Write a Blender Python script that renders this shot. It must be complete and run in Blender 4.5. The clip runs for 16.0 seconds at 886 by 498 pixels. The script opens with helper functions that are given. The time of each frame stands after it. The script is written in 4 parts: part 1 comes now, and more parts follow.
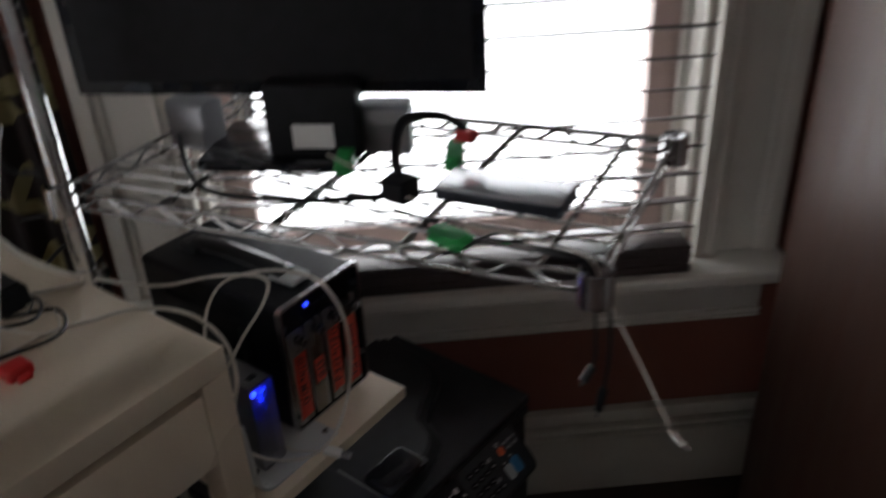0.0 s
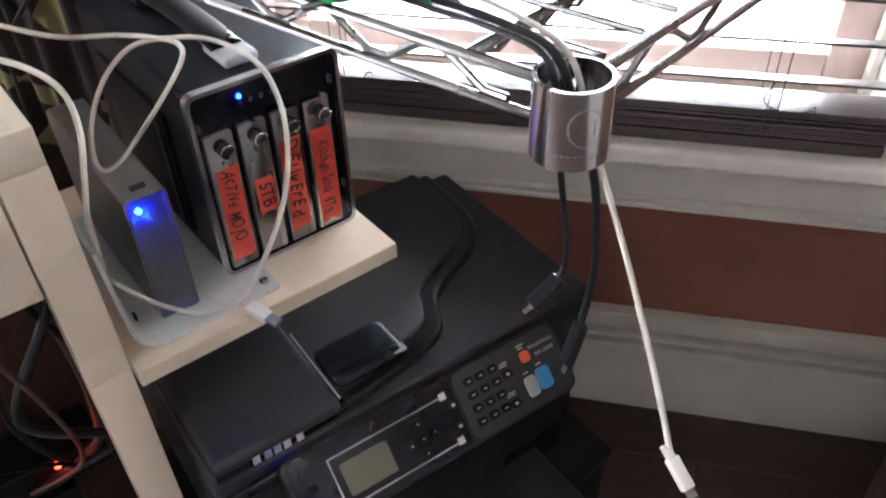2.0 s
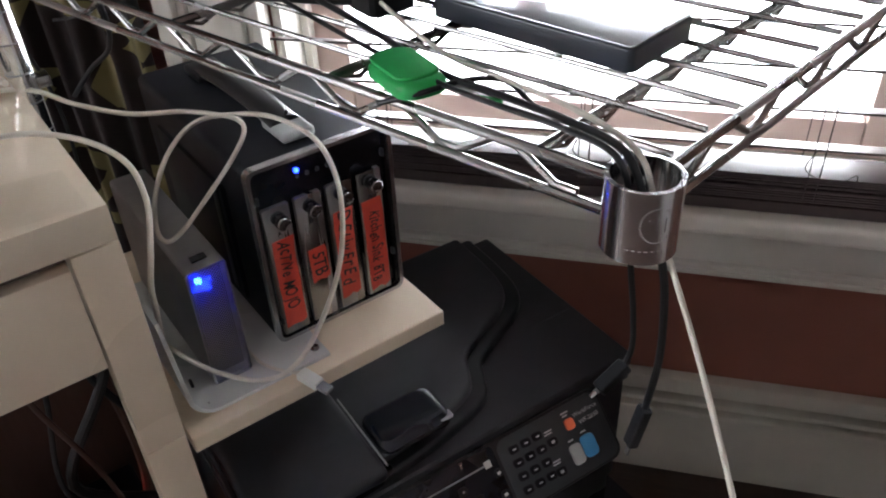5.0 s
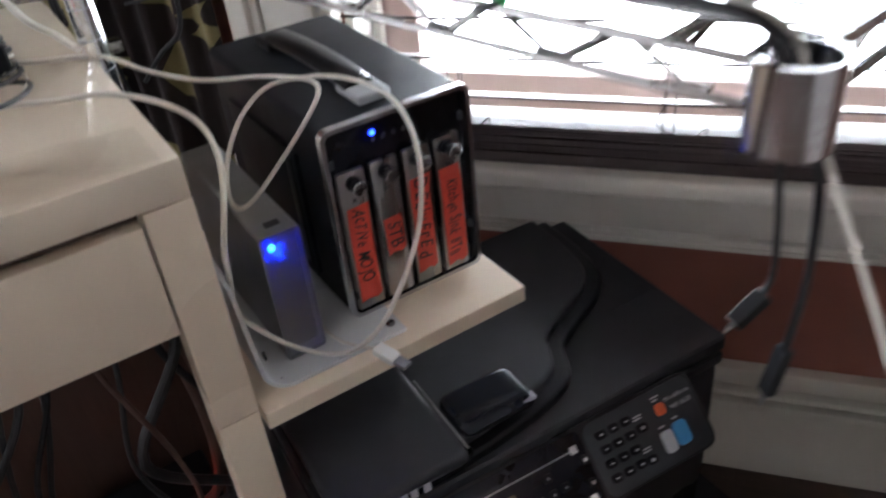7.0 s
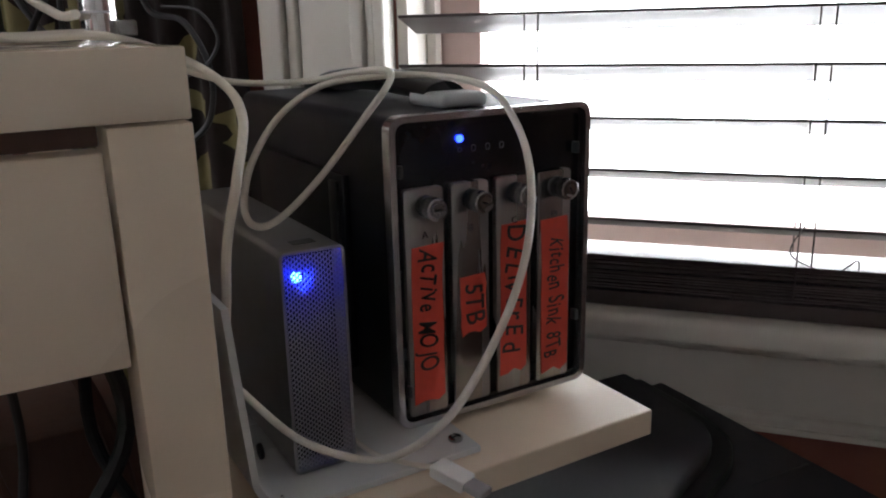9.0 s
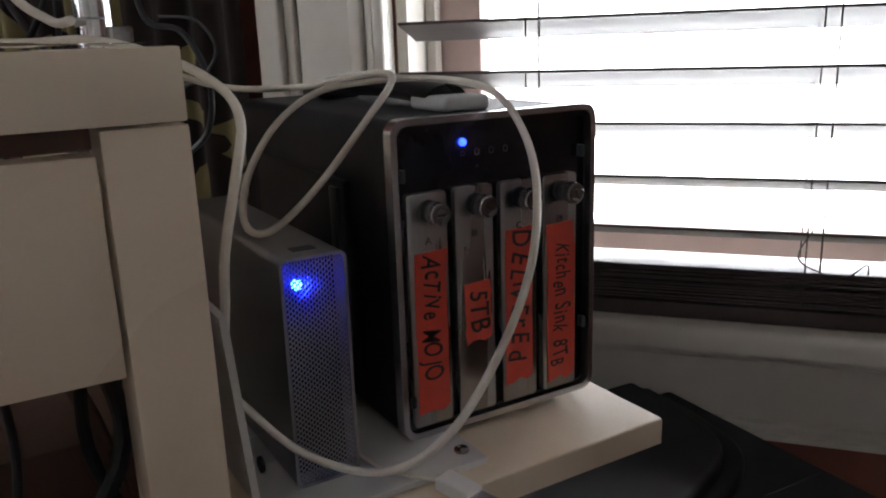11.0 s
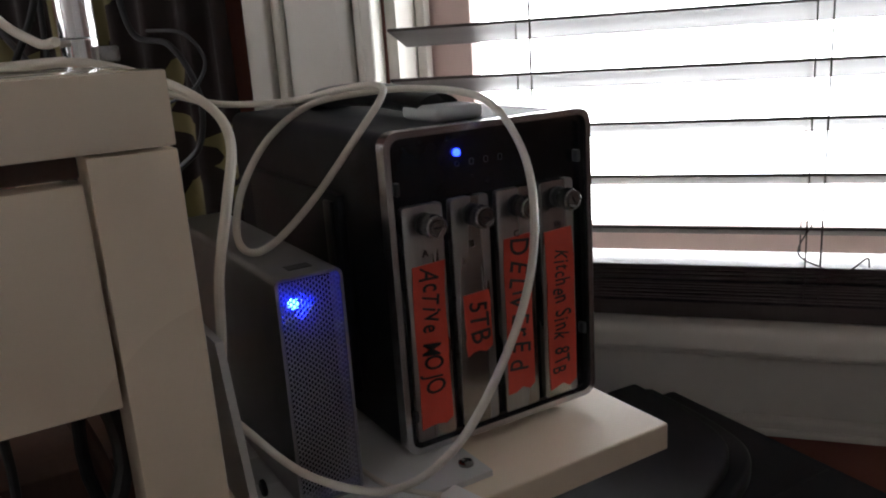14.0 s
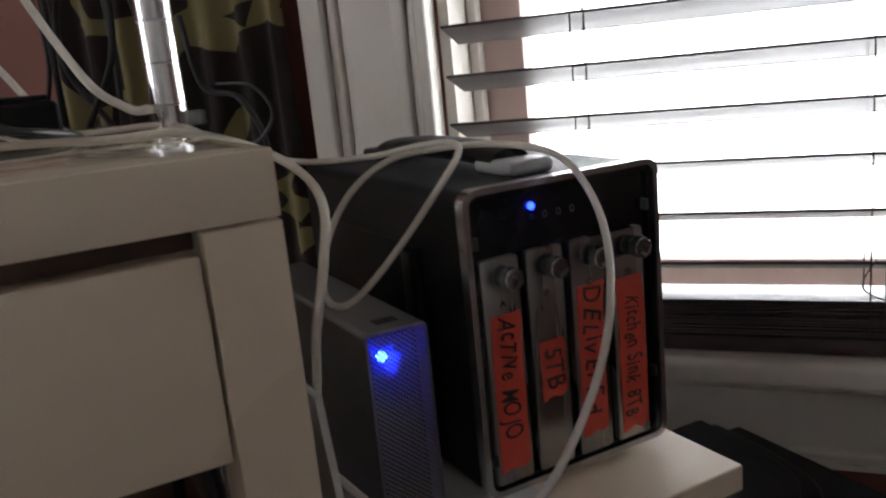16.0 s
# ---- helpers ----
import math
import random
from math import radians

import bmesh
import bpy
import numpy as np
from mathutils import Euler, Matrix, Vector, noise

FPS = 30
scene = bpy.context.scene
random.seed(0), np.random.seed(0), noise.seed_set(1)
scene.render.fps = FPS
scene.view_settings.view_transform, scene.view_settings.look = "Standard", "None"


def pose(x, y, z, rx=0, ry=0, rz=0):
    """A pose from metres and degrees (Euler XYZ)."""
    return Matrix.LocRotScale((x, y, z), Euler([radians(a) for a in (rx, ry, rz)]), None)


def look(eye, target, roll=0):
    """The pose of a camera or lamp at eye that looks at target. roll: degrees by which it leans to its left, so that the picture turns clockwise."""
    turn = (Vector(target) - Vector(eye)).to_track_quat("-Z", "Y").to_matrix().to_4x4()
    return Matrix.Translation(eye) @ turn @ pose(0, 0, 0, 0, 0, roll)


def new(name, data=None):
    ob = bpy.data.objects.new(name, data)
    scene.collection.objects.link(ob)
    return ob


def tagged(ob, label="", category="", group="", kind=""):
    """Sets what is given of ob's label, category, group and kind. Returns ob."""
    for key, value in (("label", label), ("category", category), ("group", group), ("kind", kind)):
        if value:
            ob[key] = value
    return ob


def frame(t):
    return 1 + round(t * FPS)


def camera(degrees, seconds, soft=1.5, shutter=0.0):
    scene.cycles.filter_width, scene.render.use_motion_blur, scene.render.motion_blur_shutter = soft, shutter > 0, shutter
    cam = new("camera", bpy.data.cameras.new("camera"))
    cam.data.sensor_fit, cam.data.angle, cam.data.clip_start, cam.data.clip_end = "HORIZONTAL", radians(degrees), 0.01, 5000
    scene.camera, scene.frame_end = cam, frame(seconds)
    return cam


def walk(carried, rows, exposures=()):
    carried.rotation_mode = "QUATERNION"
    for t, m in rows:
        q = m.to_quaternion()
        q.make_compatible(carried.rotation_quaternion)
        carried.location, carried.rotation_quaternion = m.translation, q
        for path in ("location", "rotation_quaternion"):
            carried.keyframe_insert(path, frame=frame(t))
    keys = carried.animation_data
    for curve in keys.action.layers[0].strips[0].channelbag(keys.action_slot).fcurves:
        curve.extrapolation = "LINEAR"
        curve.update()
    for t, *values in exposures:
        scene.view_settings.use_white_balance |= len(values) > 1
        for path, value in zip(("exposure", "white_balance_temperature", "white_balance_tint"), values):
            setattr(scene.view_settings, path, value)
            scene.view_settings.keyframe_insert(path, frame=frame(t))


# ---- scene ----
cam = camera(57.39, 16.0, soft=2.0, shutter=0.5)
PATH = [
    (0, (-0.486, -0.594, 1.355), (0.631, 0.235, 0.565), -2.8),
    (0.5, (-0.344, -0.503, 1.257), (0.545, 0.407, 0.287), -0.9),
    (1, (-0.212, -0.518, 1.148), (0.558, 0.400, 0.088), 1.3),
    (1.5, (-0.174, -0.527, 1.147), (0.552, 0.408, 0.071), 0.3),
    (2, (-0.168, -0.541, 1.156), (0.568, 0.440, 0.129), -1.9),
    (2.5, (-0.170, -0.543, 1.155), (0.589, 0.444, 0.150), -1.9),
    (3, (-0.176, -0.536, 1.164), (0.575, 0.470, 0.171), -1.8),
    (3.5, (-0.177, -0.535, 1.168), (0.568, 0.501, 0.202), -2.2),
    (4, (-0.180, -0.530, 1.171), (0.559, 0.519, 0.216), -2.6),
    (6.5, (-0.187, -0.534, 1.178), (0.512, 0.575, 0.260), -4.6),
    (7, (-0.195, -0.512, 1.124), (0.454, 0.630, 0.212), -6.3),
    (7.5, (-0.207, -0.409, 1.018), (0.407, 0.789, 0.153), -6.2),
    (8, (-0.188, -0.358, 0.945), (0.508, 0.947, 0.336), -2.9),
    (8.5, (-0.178, -0.361, 0.907), (0.592, 0.943, 0.393), -1.5),
    (9, (-0.186, -0.372, 0.909), (0.595, 0.956, 0.477), -1.4),
    (11.5, (-0.180, -0.361, 0.902), (0.604, 0.973, 0.495), -2.3),
    (12, (-0.177, -0.359, 0.902), (0.597, 0.980, 0.490), -3.4),
    (12.5, (-0.179, -0.357, 0.906), (0.598, 0.978, 0.489), -3.7),
    (13, (-0.178, -0.360, 0.907), (0.601, 0.973, 0.487), -3.9),
    (13.5, (-0.181, -0.357, 0.907), (0.610, 0.970, 0.493), -3.7),
    (14, (-0.179, -0.358, 0.908), (0.608, 0.973, 0.499), -3.9),
    (14.5, (-0.184, -0.358, 0.911), (0.584, 0.989, 0.517), -4.4),
    (15, (-0.181, -0.364, 0.919), (0.576, 0.994, 0.539), -5.4),
    (15.5, (-0.185, -0.364, 0.914), (0.558, 1.003, 0.543), -6.2),
    (16, (-0.201, -0.361, 0.928), (0.524, 1.020, 0.572), -5.7),
]
EXPOSURES = [
    (0.0, -1.3, 6500, 10), (0.6, -0.45, 6400, 10), (0.95, 0.1, 6200, 10), (1.25, 1.4, 6100, 10), (2.5, 1.35, 6150, 10), (4.0, 0.75, 6250, 10), (6.5, 0.55, 6300, 10),
    (7.0, 0.75, 6100, 10), (7.5, 0.95, 6050, 10), (8.0, 0.95, 6150, 10), (8.4, 0.75, 6250, 10), (9.0, 0.0, 6450, 10), (11.5, -0.2, 6500, 10), (16.0, -0.35, 6550, 10)]
walk(cam, [(t, look(eye, target, roll)) for t, eye, target, roll in PATH], EXPOSURES)

# ---- world and light ----
world = bpy.data.worlds.new("world")
scene.world = world
world.use_nodes = True
wn = world.node_tree
sky = wn.nodes.new("ShaderNodeTexSky")
sky.sky_type, sky.sun_disc = "NISHITA", False
sky.sun_elevation, sky.sun_rotation = radians(40), radians(60)
wn.links.new(sky.outputs[0], wn.nodes["Background"].inputs[0])
wn.nodes["Background"].inputs[1].default_value = 0.12

# The window wall runs at a slant to the desk: along the wall, out through it, and up.
TH = radians(-50.1)
WALL = Matrix(((math.cos(TH), -math.sin(TH), 0, 0), (math.sin(TH), math.cos(TH), 0, 0), (0, 0, 1, 0), (0, 0, 0, 1)))


# ---- materials ----
def mat(name, color, rough=0.5, metal=0.0, var=0.12, scale=30.0, bump=0.0, bump_scale=200.0, spec=0.5, stretch=(1, 1, 1), second=None, coat=0.0):
    """A surface with colour variation at two scales and fine relief."""
    m = bpy.data.materials.new(name)
    m.use_nodes = True
    nt = m.node_tree
    b = nt.nodes["Principled BSDF"]
    b.inputs["Roughness"].default_value = rough
    b.inputs["Metallic"].default_value = metal
    b.inputs["Specular IOR Level"].default_value = spec
    b.inputs["Coat Weight"].default_value = coat
    tc = nt.nodes.new("ShaderNodeTexCoord")
    mp = nt.nodes.new("ShaderNodeMapping")
    mp.inputs["Scale"].default_value = stretch
    nt.links.new(tc.outputs["Object"], mp.inputs["Vector"])
    n1 = nt.nodes.new("ShaderNodeTexNoise")
    n1.inputs["Scale"].default_value, n1.inputs["Detail"].default_value = scale, 6
    n2 = nt.nodes.new("ShaderNodeTexNoise")
    n2.inputs["Scale"].default_value, n2.inputs["Detail"].default_value = scale * 0.15, 3
    for n in (n1, n2):
        nt.links.new(mp.outputs[0], n.inputs["Vector"])
    add = nt.nodes.new("ShaderNodeMath")
    nt.links.new(n1.outputs["Fac"], add.inputs[0])
    nt.links.new(n2.outputs["Fac"], add.inputs[1])
    ramp = nt.nodes.new("ShaderNodeMapRange")
    ramp.inputs["From Min"].default_value, ramp.inputs["From Max"].default_value = 0.7, 1.3
    nt.links.new(add.outputs[0], ramp.inputs["Value"])
    mix = nt.nodes.new("ShaderNodeMix")
    mix.data_type = "RGBA"
    lo = second if second else tuple(c * (1 - var) for c in color)
    hi = color if second else tuple(min(1, c * (1 + var)) for c in color)
    mix.inputs["A"].default_value, mix.inputs["B"].default_value = (*lo, 1), (*hi, 1)
    nt.links.new(ramp.outputs[0], mix.inputs["Factor"])
    nt.links.new(mix.outputs["Result"], b.inputs["Base Color"])
    rr = nt.nodes.new("ShaderNodeMapRange")
    rr.inputs["From Min"].default_value, rr.inputs["From Max"].default_value = 0.3, 0.7
    rr.inputs["To Min"].default_value, rr.inputs["To Max"].default_value = max(0.02, rough - 0.08), min(1, rough + 0.08)
    nt.links.new(n2.outputs["Fac"], rr.inputs["Value"])
    nt.links.new(rr.outputs[0], b.inputs["Roughness"])
    if bump:
        n3 = nt.nodes.new("ShaderNodeTexNoise")
        n3.inputs["Scale"].default_value, n3.inputs["Detail"].default_value = bump_scale, 4
        nt.links.new(mp.outputs[0], n3.inputs["Vector"])
        bp = nt.nodes.new("ShaderNodeBump")
        bp.inputs["Strength"].default_value, bp.inputs["Distance"].default_value = bump, 0.001
        nt.links.new(n3.outputs["Fac"], bp.inputs["Height"])
        nt.links.new(bp.outputs[0], b.inputs["Normal"])
    return m


def glow(name, color, strength):
    m = bpy.data.materials.new(name)
    m.use_nodes = True
    b = m.node_tree.nodes["Principled BSDF"]
    b.inputs["Base Color"].default_value = (*color, 1)
    b.inputs["Emission Color"].default_value = (*color, 1)
    b.inputs["Emission Strength"].default_value = strength
    return m


def clear(name, color, rough=0.05, weight=1.0):
    m = bpy.data.materials.new(name)
    m.use_nodes = True
    b = m.node_tree.nodes["Principled BSDF"]
    b.inputs["Base Color"].default_value = (*color, 1)
    b.inputs["Roughness"].default_value = rough
    b.inputs["Transmission Weight"].default_value = weight
    b.inputs["IOR"].default_value = 1.45
    return m


WHITE_FOIL = mat("white furniture foil", (0.79, 0.67, 0.525), 0.32, var=0.03, scale=12, bump=0.03)
TOP_FOIL = mat("glossy white desktop", (0.77, 0.665, 0.525), 0.14, var=0.03, scale=12, bump=0.45, bump_scale=26, coat=0.7)
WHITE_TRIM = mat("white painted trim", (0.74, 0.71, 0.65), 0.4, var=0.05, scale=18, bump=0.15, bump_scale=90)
# the baseboard's tone, darker and yellower than WHITE_TRIM
BASE_TRIM = mat("darker yellowish baseboard trim", (0.56, 0.53, 0.46), 0.45, var=0.07, scale=14, bump=0.15, bump_scale=90)
WALL_RED = mat("brick red wall paint", (0.27, 0.10, 0.072), 0.7, var=0.10, scale=8, bump=0.25, bump_scale=160)
WALL_PLAIN = mat("plain wall paint", (0.48, 0.46, 0.44), 0.8, var=0.05, scale=5)
CEILING = mat("ceiling paint", (0.78, 0.76, 0.72), 0.85, var=0.03, scale=6)
FLOOR_WOOD = mat("dark floor boards", (0.055, 0.030, 0.022), 0.42, var=0.3, scale=25, bump=0.2, bump_scale=120, stretch=(1, 8, 1))
fn = FLOOR_WOOD.node_tree
oi = fn.nodes.new("ShaderNodeObjectInfo")
hsv = fn.nodes.new("ShaderNodeHueSaturation")
vr = fn.nodes.new("ShaderNodeMapRange")
vr.inputs["To Min"].default_value, vr.inputs["To Max"].default_value = 0.65, 1.4
fb = fn.nodes["Principled BSDF"]
src = fb.inputs["Base Color"].links[0].from_socket
fn.links.new(oi.outputs["Random"], vr.inputs["Value"])
fn.links.new(vr.outputs[0], hsv.inputs["Value"])
fn.links.new(src, hsv.inputs["Color"])
fn.links.new(hsv.outputs[0], fb.inputs["Base Color"])
BROWN_WOOD = mat("dark brown wood", (0.085, 0.042, 0.03), 0.5, var=0.2, scale=30, bump=0.1, stretch=(6, 6, 0.6))
BLIND_WOOD = mat("brown blind slats", (0.064, 0.047, 0.046), 0.45, var=0.15, scale=40, bump=0.05, stretch=(0.3, 6, 6))
SASH = mat("pinkish brown window sash", (0.62, 0.48, 0.44), 0.5, var=0.08, scale=20, bump=0.1)
CHROME = mat("chrome plate", (0.80, 0.80, 0.81), 0.12, 1.0, var=0.05, scale=60)
WIRE_CHROME = mat("chromed wire", (0.34, 0.33, 0.32), 0.28, 1.0, var=0.12, scale=80)
STEEL = mat("brushed steel tray", (0.34, 0.335, 0.33), 0.27, 1.0, var=0.08, scale=50, stretch=(8, 1, 0.4))
ALU = mat("grey anodised aluminium", (0.34, 0.34, 0.35), 0.36, 0.85, var=0.05, scale=80, bump=0.05, bump_scale=900)
GRILLE = mat("brushed grille metal", (0.45, 0.45, 0.47), 0.32, 0.9, var=0.06, scale=80)
ALU_DARK = mat("grey mesh metal", (0.36, 0.36, 0.38), 0.35, 0.85, var=0.08, scale=80)
BAY_METAL = mat("black powder-coated metal", (0.008, 0.010, 0.016), 0.48, 0.0, var=0.3, scale=60, bump=0.12, bump_scale=700, spec=0.28)
GLOSS_BLACK = mat("glossy black plastic", (0.010, 0.012, 0.017), 0.16, var=0.2, scale=40, spec=0.45)
PRINTER_BLACK = mat("textured black plastic", (0.016, 0.017, 0.021), 0.5, var=0.3, scale=60, bump=0.12, bump_scale=900, spec=0.75)
PRINTER_SATIN = mat("smooth black plastic", (0.011, 0.012, 0.015), 0.30, var=0.2, scale=30, bump=0.05, bump_scale=700, spec=0.5)
BLACK = mat("black plastic", (0.013, 0.013, 0.015), 0.5, var=0.25, scale=60, bump=0.10, bump_scale=900, spec=0.2)
BLACK_SATIN = mat("satin black plastic", (0.014, 0.015, 0.017), 0.30, var=0.2, scale=30, bump=0.05, bump_scale=700, spec=0.35)
NAVY = mat("dark blue-black plastic", (0.016, 0.021, 0.032), 0.35, var=0.2, scale=40, bump=0.08, bump_scale=800)
RUBBER = mat("black cable rubber", (0.012, 0.012, 0.014), 0.38, var=0.25, scale=120)
CABLE_WHITE = mat("white cable jacket", (0.62, 0.58, 0.51), 0.42, var=0.06, scale=60)
PLUG_WHITE = mat("white plug plastic", (0.80, 0.79, 0.76), 0.35, var=0.03, scale=60)
TAPE = mat("orange-red tape", (0.66, 0.075, 0.048), 0.55, var=0.10, scale=90, bump=0.3, bump_scale=160)
FAINT = mat("faint grey printing", (0.055, 0.055, 0.06), 0.5, var=0.05)
INK = mat("black marker ink", (0.02, 0.016, 0.02), 0.5, var=0.1)
PRINT_GREY = mat("grey printing", (0.48, 0.49, 0.50), 0.5, var=0.05)
PANEL_GREY = mat("dark grey panel", (0.030, 0.034, 0.038), 0.35, var=0.15, scale=60)
LCD = mat("unlit grey green display", (0.17, 0.16, 0.11), 0.25, var=0.06, scale=30)
ORANGE_KEY = mat("orange key", (0.75, 0.14, 0.05), 0.4, var=0.05)
BLUE_KEY = mat("blue key", (0.05, 0.24, 0.48), 0.4, var=0.05)
GREY_KEY = mat("grey key", (0.42, 0.43, 0.42), 0.4, var=0.05)
GREEN = mat("green plastic", (0.03, 0.36, 0.09), 0.32, var=0.12, scale=40)
RED_PLASTIC = mat("red plastic", (0.6, 0.03, 0.03), 0.35, var=0.08)
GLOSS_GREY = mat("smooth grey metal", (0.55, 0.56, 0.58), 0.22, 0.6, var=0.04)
PALE_GREY = mat("pale grey plastic", (0.50, 0.52, 0.53), 0.3, var=0.06)
GREY_PLASTIC = mat("grey plastic", (0.32, 0.33, 0.36), 0.4, var=0.08)
FROST = mat("frosted white plastic", (0.58, 0.59, 0.58), 0.3, var=0.04, scale=20)
FILM = bpy.data.materials.new("clear plastic film")
FILM.use_nodes = True
ft = FILM.node_tree
see, shine, blend, fres = (ft.nodes.new("ShaderNode" + k) for k in ("BsdfTransparent", "BsdfGlossy", "MixShader", "Fresnel"))
see.inputs["Color"].default_value = (0.985, 0.985, 0.98, 1)
shine.inputs["Roughness"].default_value = 0.12
fres.inputs["IOR"].default_value = 1.28
ft.links.new(fres.outputs[0], blend.inputs[0])
ft.links.new(see.outputs[0], blend.inputs[1])
ft.links.new(shine.outputs[0], blend.inputs[2])
ft.links.new(blend.outputs[0], ft.nodes["Material Output"].inputs["Surface"])
GLASS = clear("window glass", (1, 1, 1), 0.0, 1.0)
BLUE_LED = glow("blue light", (0.012, 0.035, 1.0), 14)
DRIVE_LED = glow("bright blue light", (0.006, 0.02, 1.0), 200)
RED_LED = glow("red light", (1.0, 0.03, 0.01), 12)
OUTSIDE = glow("overcast brightness", (0.94, 0.97, 1.0), 17.0)
SIDE_DAY = glow("dimmer overcast daylight", (0.98, 0.98, 1.0), 3.4)


# ---- builders ----


def part(name, bm, material, parent=None, label="", smooth=True):
    me = bpy.data.meshes.new(name)
    bm.to_mesh(me)
    bm.free()
    me.materials.append(material)
    if smooth:
        me.shade_smooth()
        me.set_sharp_from_angle(angle=radians(35))
    ob = new(name, me)
    ob.parent = parent
    if label:
        ob["label"] = label
    return ob


def thing(name, label, category, m=None, group="", kind=""):
    ob = new(name)
    ob.empty_display_size = 0.05
    if m is not None:
        ob.matrix_basis = m
    return tagged(ob, label, category, group, kind)


def box(x0, x1, y0, y1, z0, z1, bevel=0.0, seg=2, bm=None):
    own = bmesh.new()
    bmesh.ops.create_cube(own, size=1.0, matrix=Matrix.LocRotScale(((x0 + x1) / 2, (y0 + y1) / 2, (z0 + z1) / 2), None, (x1 - x0, y1 - y0, z1 - z0)))
    if bevel:
        bmesh.ops.bevel(own, geom=own.edges[:], offset=bevel, segments=seg, affect="EDGES", profile=0.6)
    return merge(bm, own) if bm else own


def merge(bm, other, m=None):
    if m is not None:
        other.transform(m)
    me = bpy.data.meshes.new("tmp")
    other.to_mesh(me)
    other.free()
    bm.from_mesh(me)
    bpy.data.meshes.remove(me)
    return bm


def prism(outline, z0, z1, bevel=0.0, seg=2):
    """An outline of (x, y) pulled up from z0 to z1, its upper rim rounded."""
    bm = bmesh.new()
    low = [bm.verts.new((x, y, z0)) for x, y in outline]
    high = [bm.verts.new((x, y, z1)) for x, y in outline]
    n = len(outline)
    bm.faces.new(low[::-1])
    bm.faces.new(high)
    for i in range(n):
        bm.faces.new((low[i], low[(i + 1) % n], high[(i + 1) % n], high[i]))
    bmesh.ops.recalc_face_normals(bm, faces=bm.faces[:])
    if bevel:
        rim = [e for e in bm.edges if all(abs(v.co.z - z1) < 1e-7 for v in e.verts)]
        bmesh.ops.bevel(bm, geom=rim, offset=bevel, segments=seg, affect="EDGES", profile=0.5)
    return bm


def round_rect(x0, x1, y0, y1, r, n=5):
    out = []
    for cx, cy, a in ((x1 - r, y1 - r, 0), (x0 + r, y1 - r, 90), (x0 + r, y0 + r, 180), (x1 - r, y0 + r, 270)):
        for i in range(n + 1):
            t = radians(a + 90 * i / n)
            out.append((cx + r * math.cos(t), cy + r * math.sin(t)))
    return out


FACE_FRONT = Matrix(((1, 0, 0, 0), (0, 0, -1, 0), (0, 1, 0, 0), (0, 0, 0, 1)))  # (x, y, z) to (x, -z, y): flat outlines stand up and face -y


def ring(outer, inner, z0, z1):
    """A frame between two outlines of the same count."""
    bm = bmesh.new()
    n = len(outer)
    vs = [[bm.verts.new((x, y, z)) for x, y in o] for z in (z0, z1) for o in (outer, inner)]
    lo, li, ho, hi = vs
    for i in range(n):
        j = (i + 1) % n
        bm.faces.new((ho[i], ho[j], hi[j], hi[i]))
        bm.faces.new((lo[j], lo[i], li[i], li[j]))
        bm.faces.new((lo[i], lo[j], ho[j], ho[i]))
        bm.faces.new((li[j], li[i], hi[i], hi[j]))
    bmesh.ops.recalc_face_normals(bm, faces=bm.faces[:])
    return bm


def smooth_line(points, per=8, closed=False):
    pts = [Vector(p) for p in points]
    n = len(pts)
    out = []
    for i in range(n if closed else n - 1):
        get = (lambda k: pts[k % n]) if closed else (lambda k: pts[max(0, min(n - 1, k))])
        p0, p1, p2, p3 = get(i - 1), get(i), get(i + 1), get(i + 2)
        for k in range(per):
            t = k / per
            out.append(0.5 * ((2 * p1) + (p2 - p0) * t + (2 * p0 - 5 * p1 + 4 * p2 - p3) * t * t + (3 * p1 - p0 - 3 * p2 + p3) * t ** 3))
    if not closed:
        out.append(pts[-1])
    return out


def tube(points, r, sides=10, curve=True, per=8, bm=None):
    """A round rod or cable along points."""
    line = smooth_line(points, per) if curve else [Vector(p) for p in points]
    own = bm if bm else bmesh.new()
    rows, up = [], None
    for i, p in enumerate(line):
        t = (line[min(i + 1, len(line) - 1)] - line[max(i - 1, 0)]).normalized()
        if up is None:
            up = t.orthogonal().normalized()
        up = (up - t * up.dot(t)).normalized()
        side = t.cross(up)
        rows.append([own.verts.new(p + r * (math.cos(a) * up + math.sin(a) * side)) for a in (2 * math.pi * k / sides for k in range(sides))])
    for a, b in zip(rows, rows[1:]):
        for k in range(sides):
            own.faces.new((a[k], a[(k + 1) % sides], b[(k + 1) % sides], b[k]))
    own.faces.new(rows[0][::-1])
    own.faces.new(rows[-1])
    return own


def cyl(r, z0, z1, sides=32, bevel=0.0, r2=None):
    bm = bmesh.new()
    bmesh.ops.create_cone(bm, cap_ends=True, segments=sides, radius1=r, radius2=r if r2 is None else r2, depth=z1 - z0, matrix=Matrix.Translation((0, 0, (z0 + z1) / 2)))
    if bevel:
        rim = [e for e in bm.edges if abs(e.verts[0].co.z - e.verts[1].co.z) < 1e-7]
        bmesh.ops.bevel(bm, geom=rim, offset=bevel, segments=2, affect="EDGES", profile=0.5)
    return bm


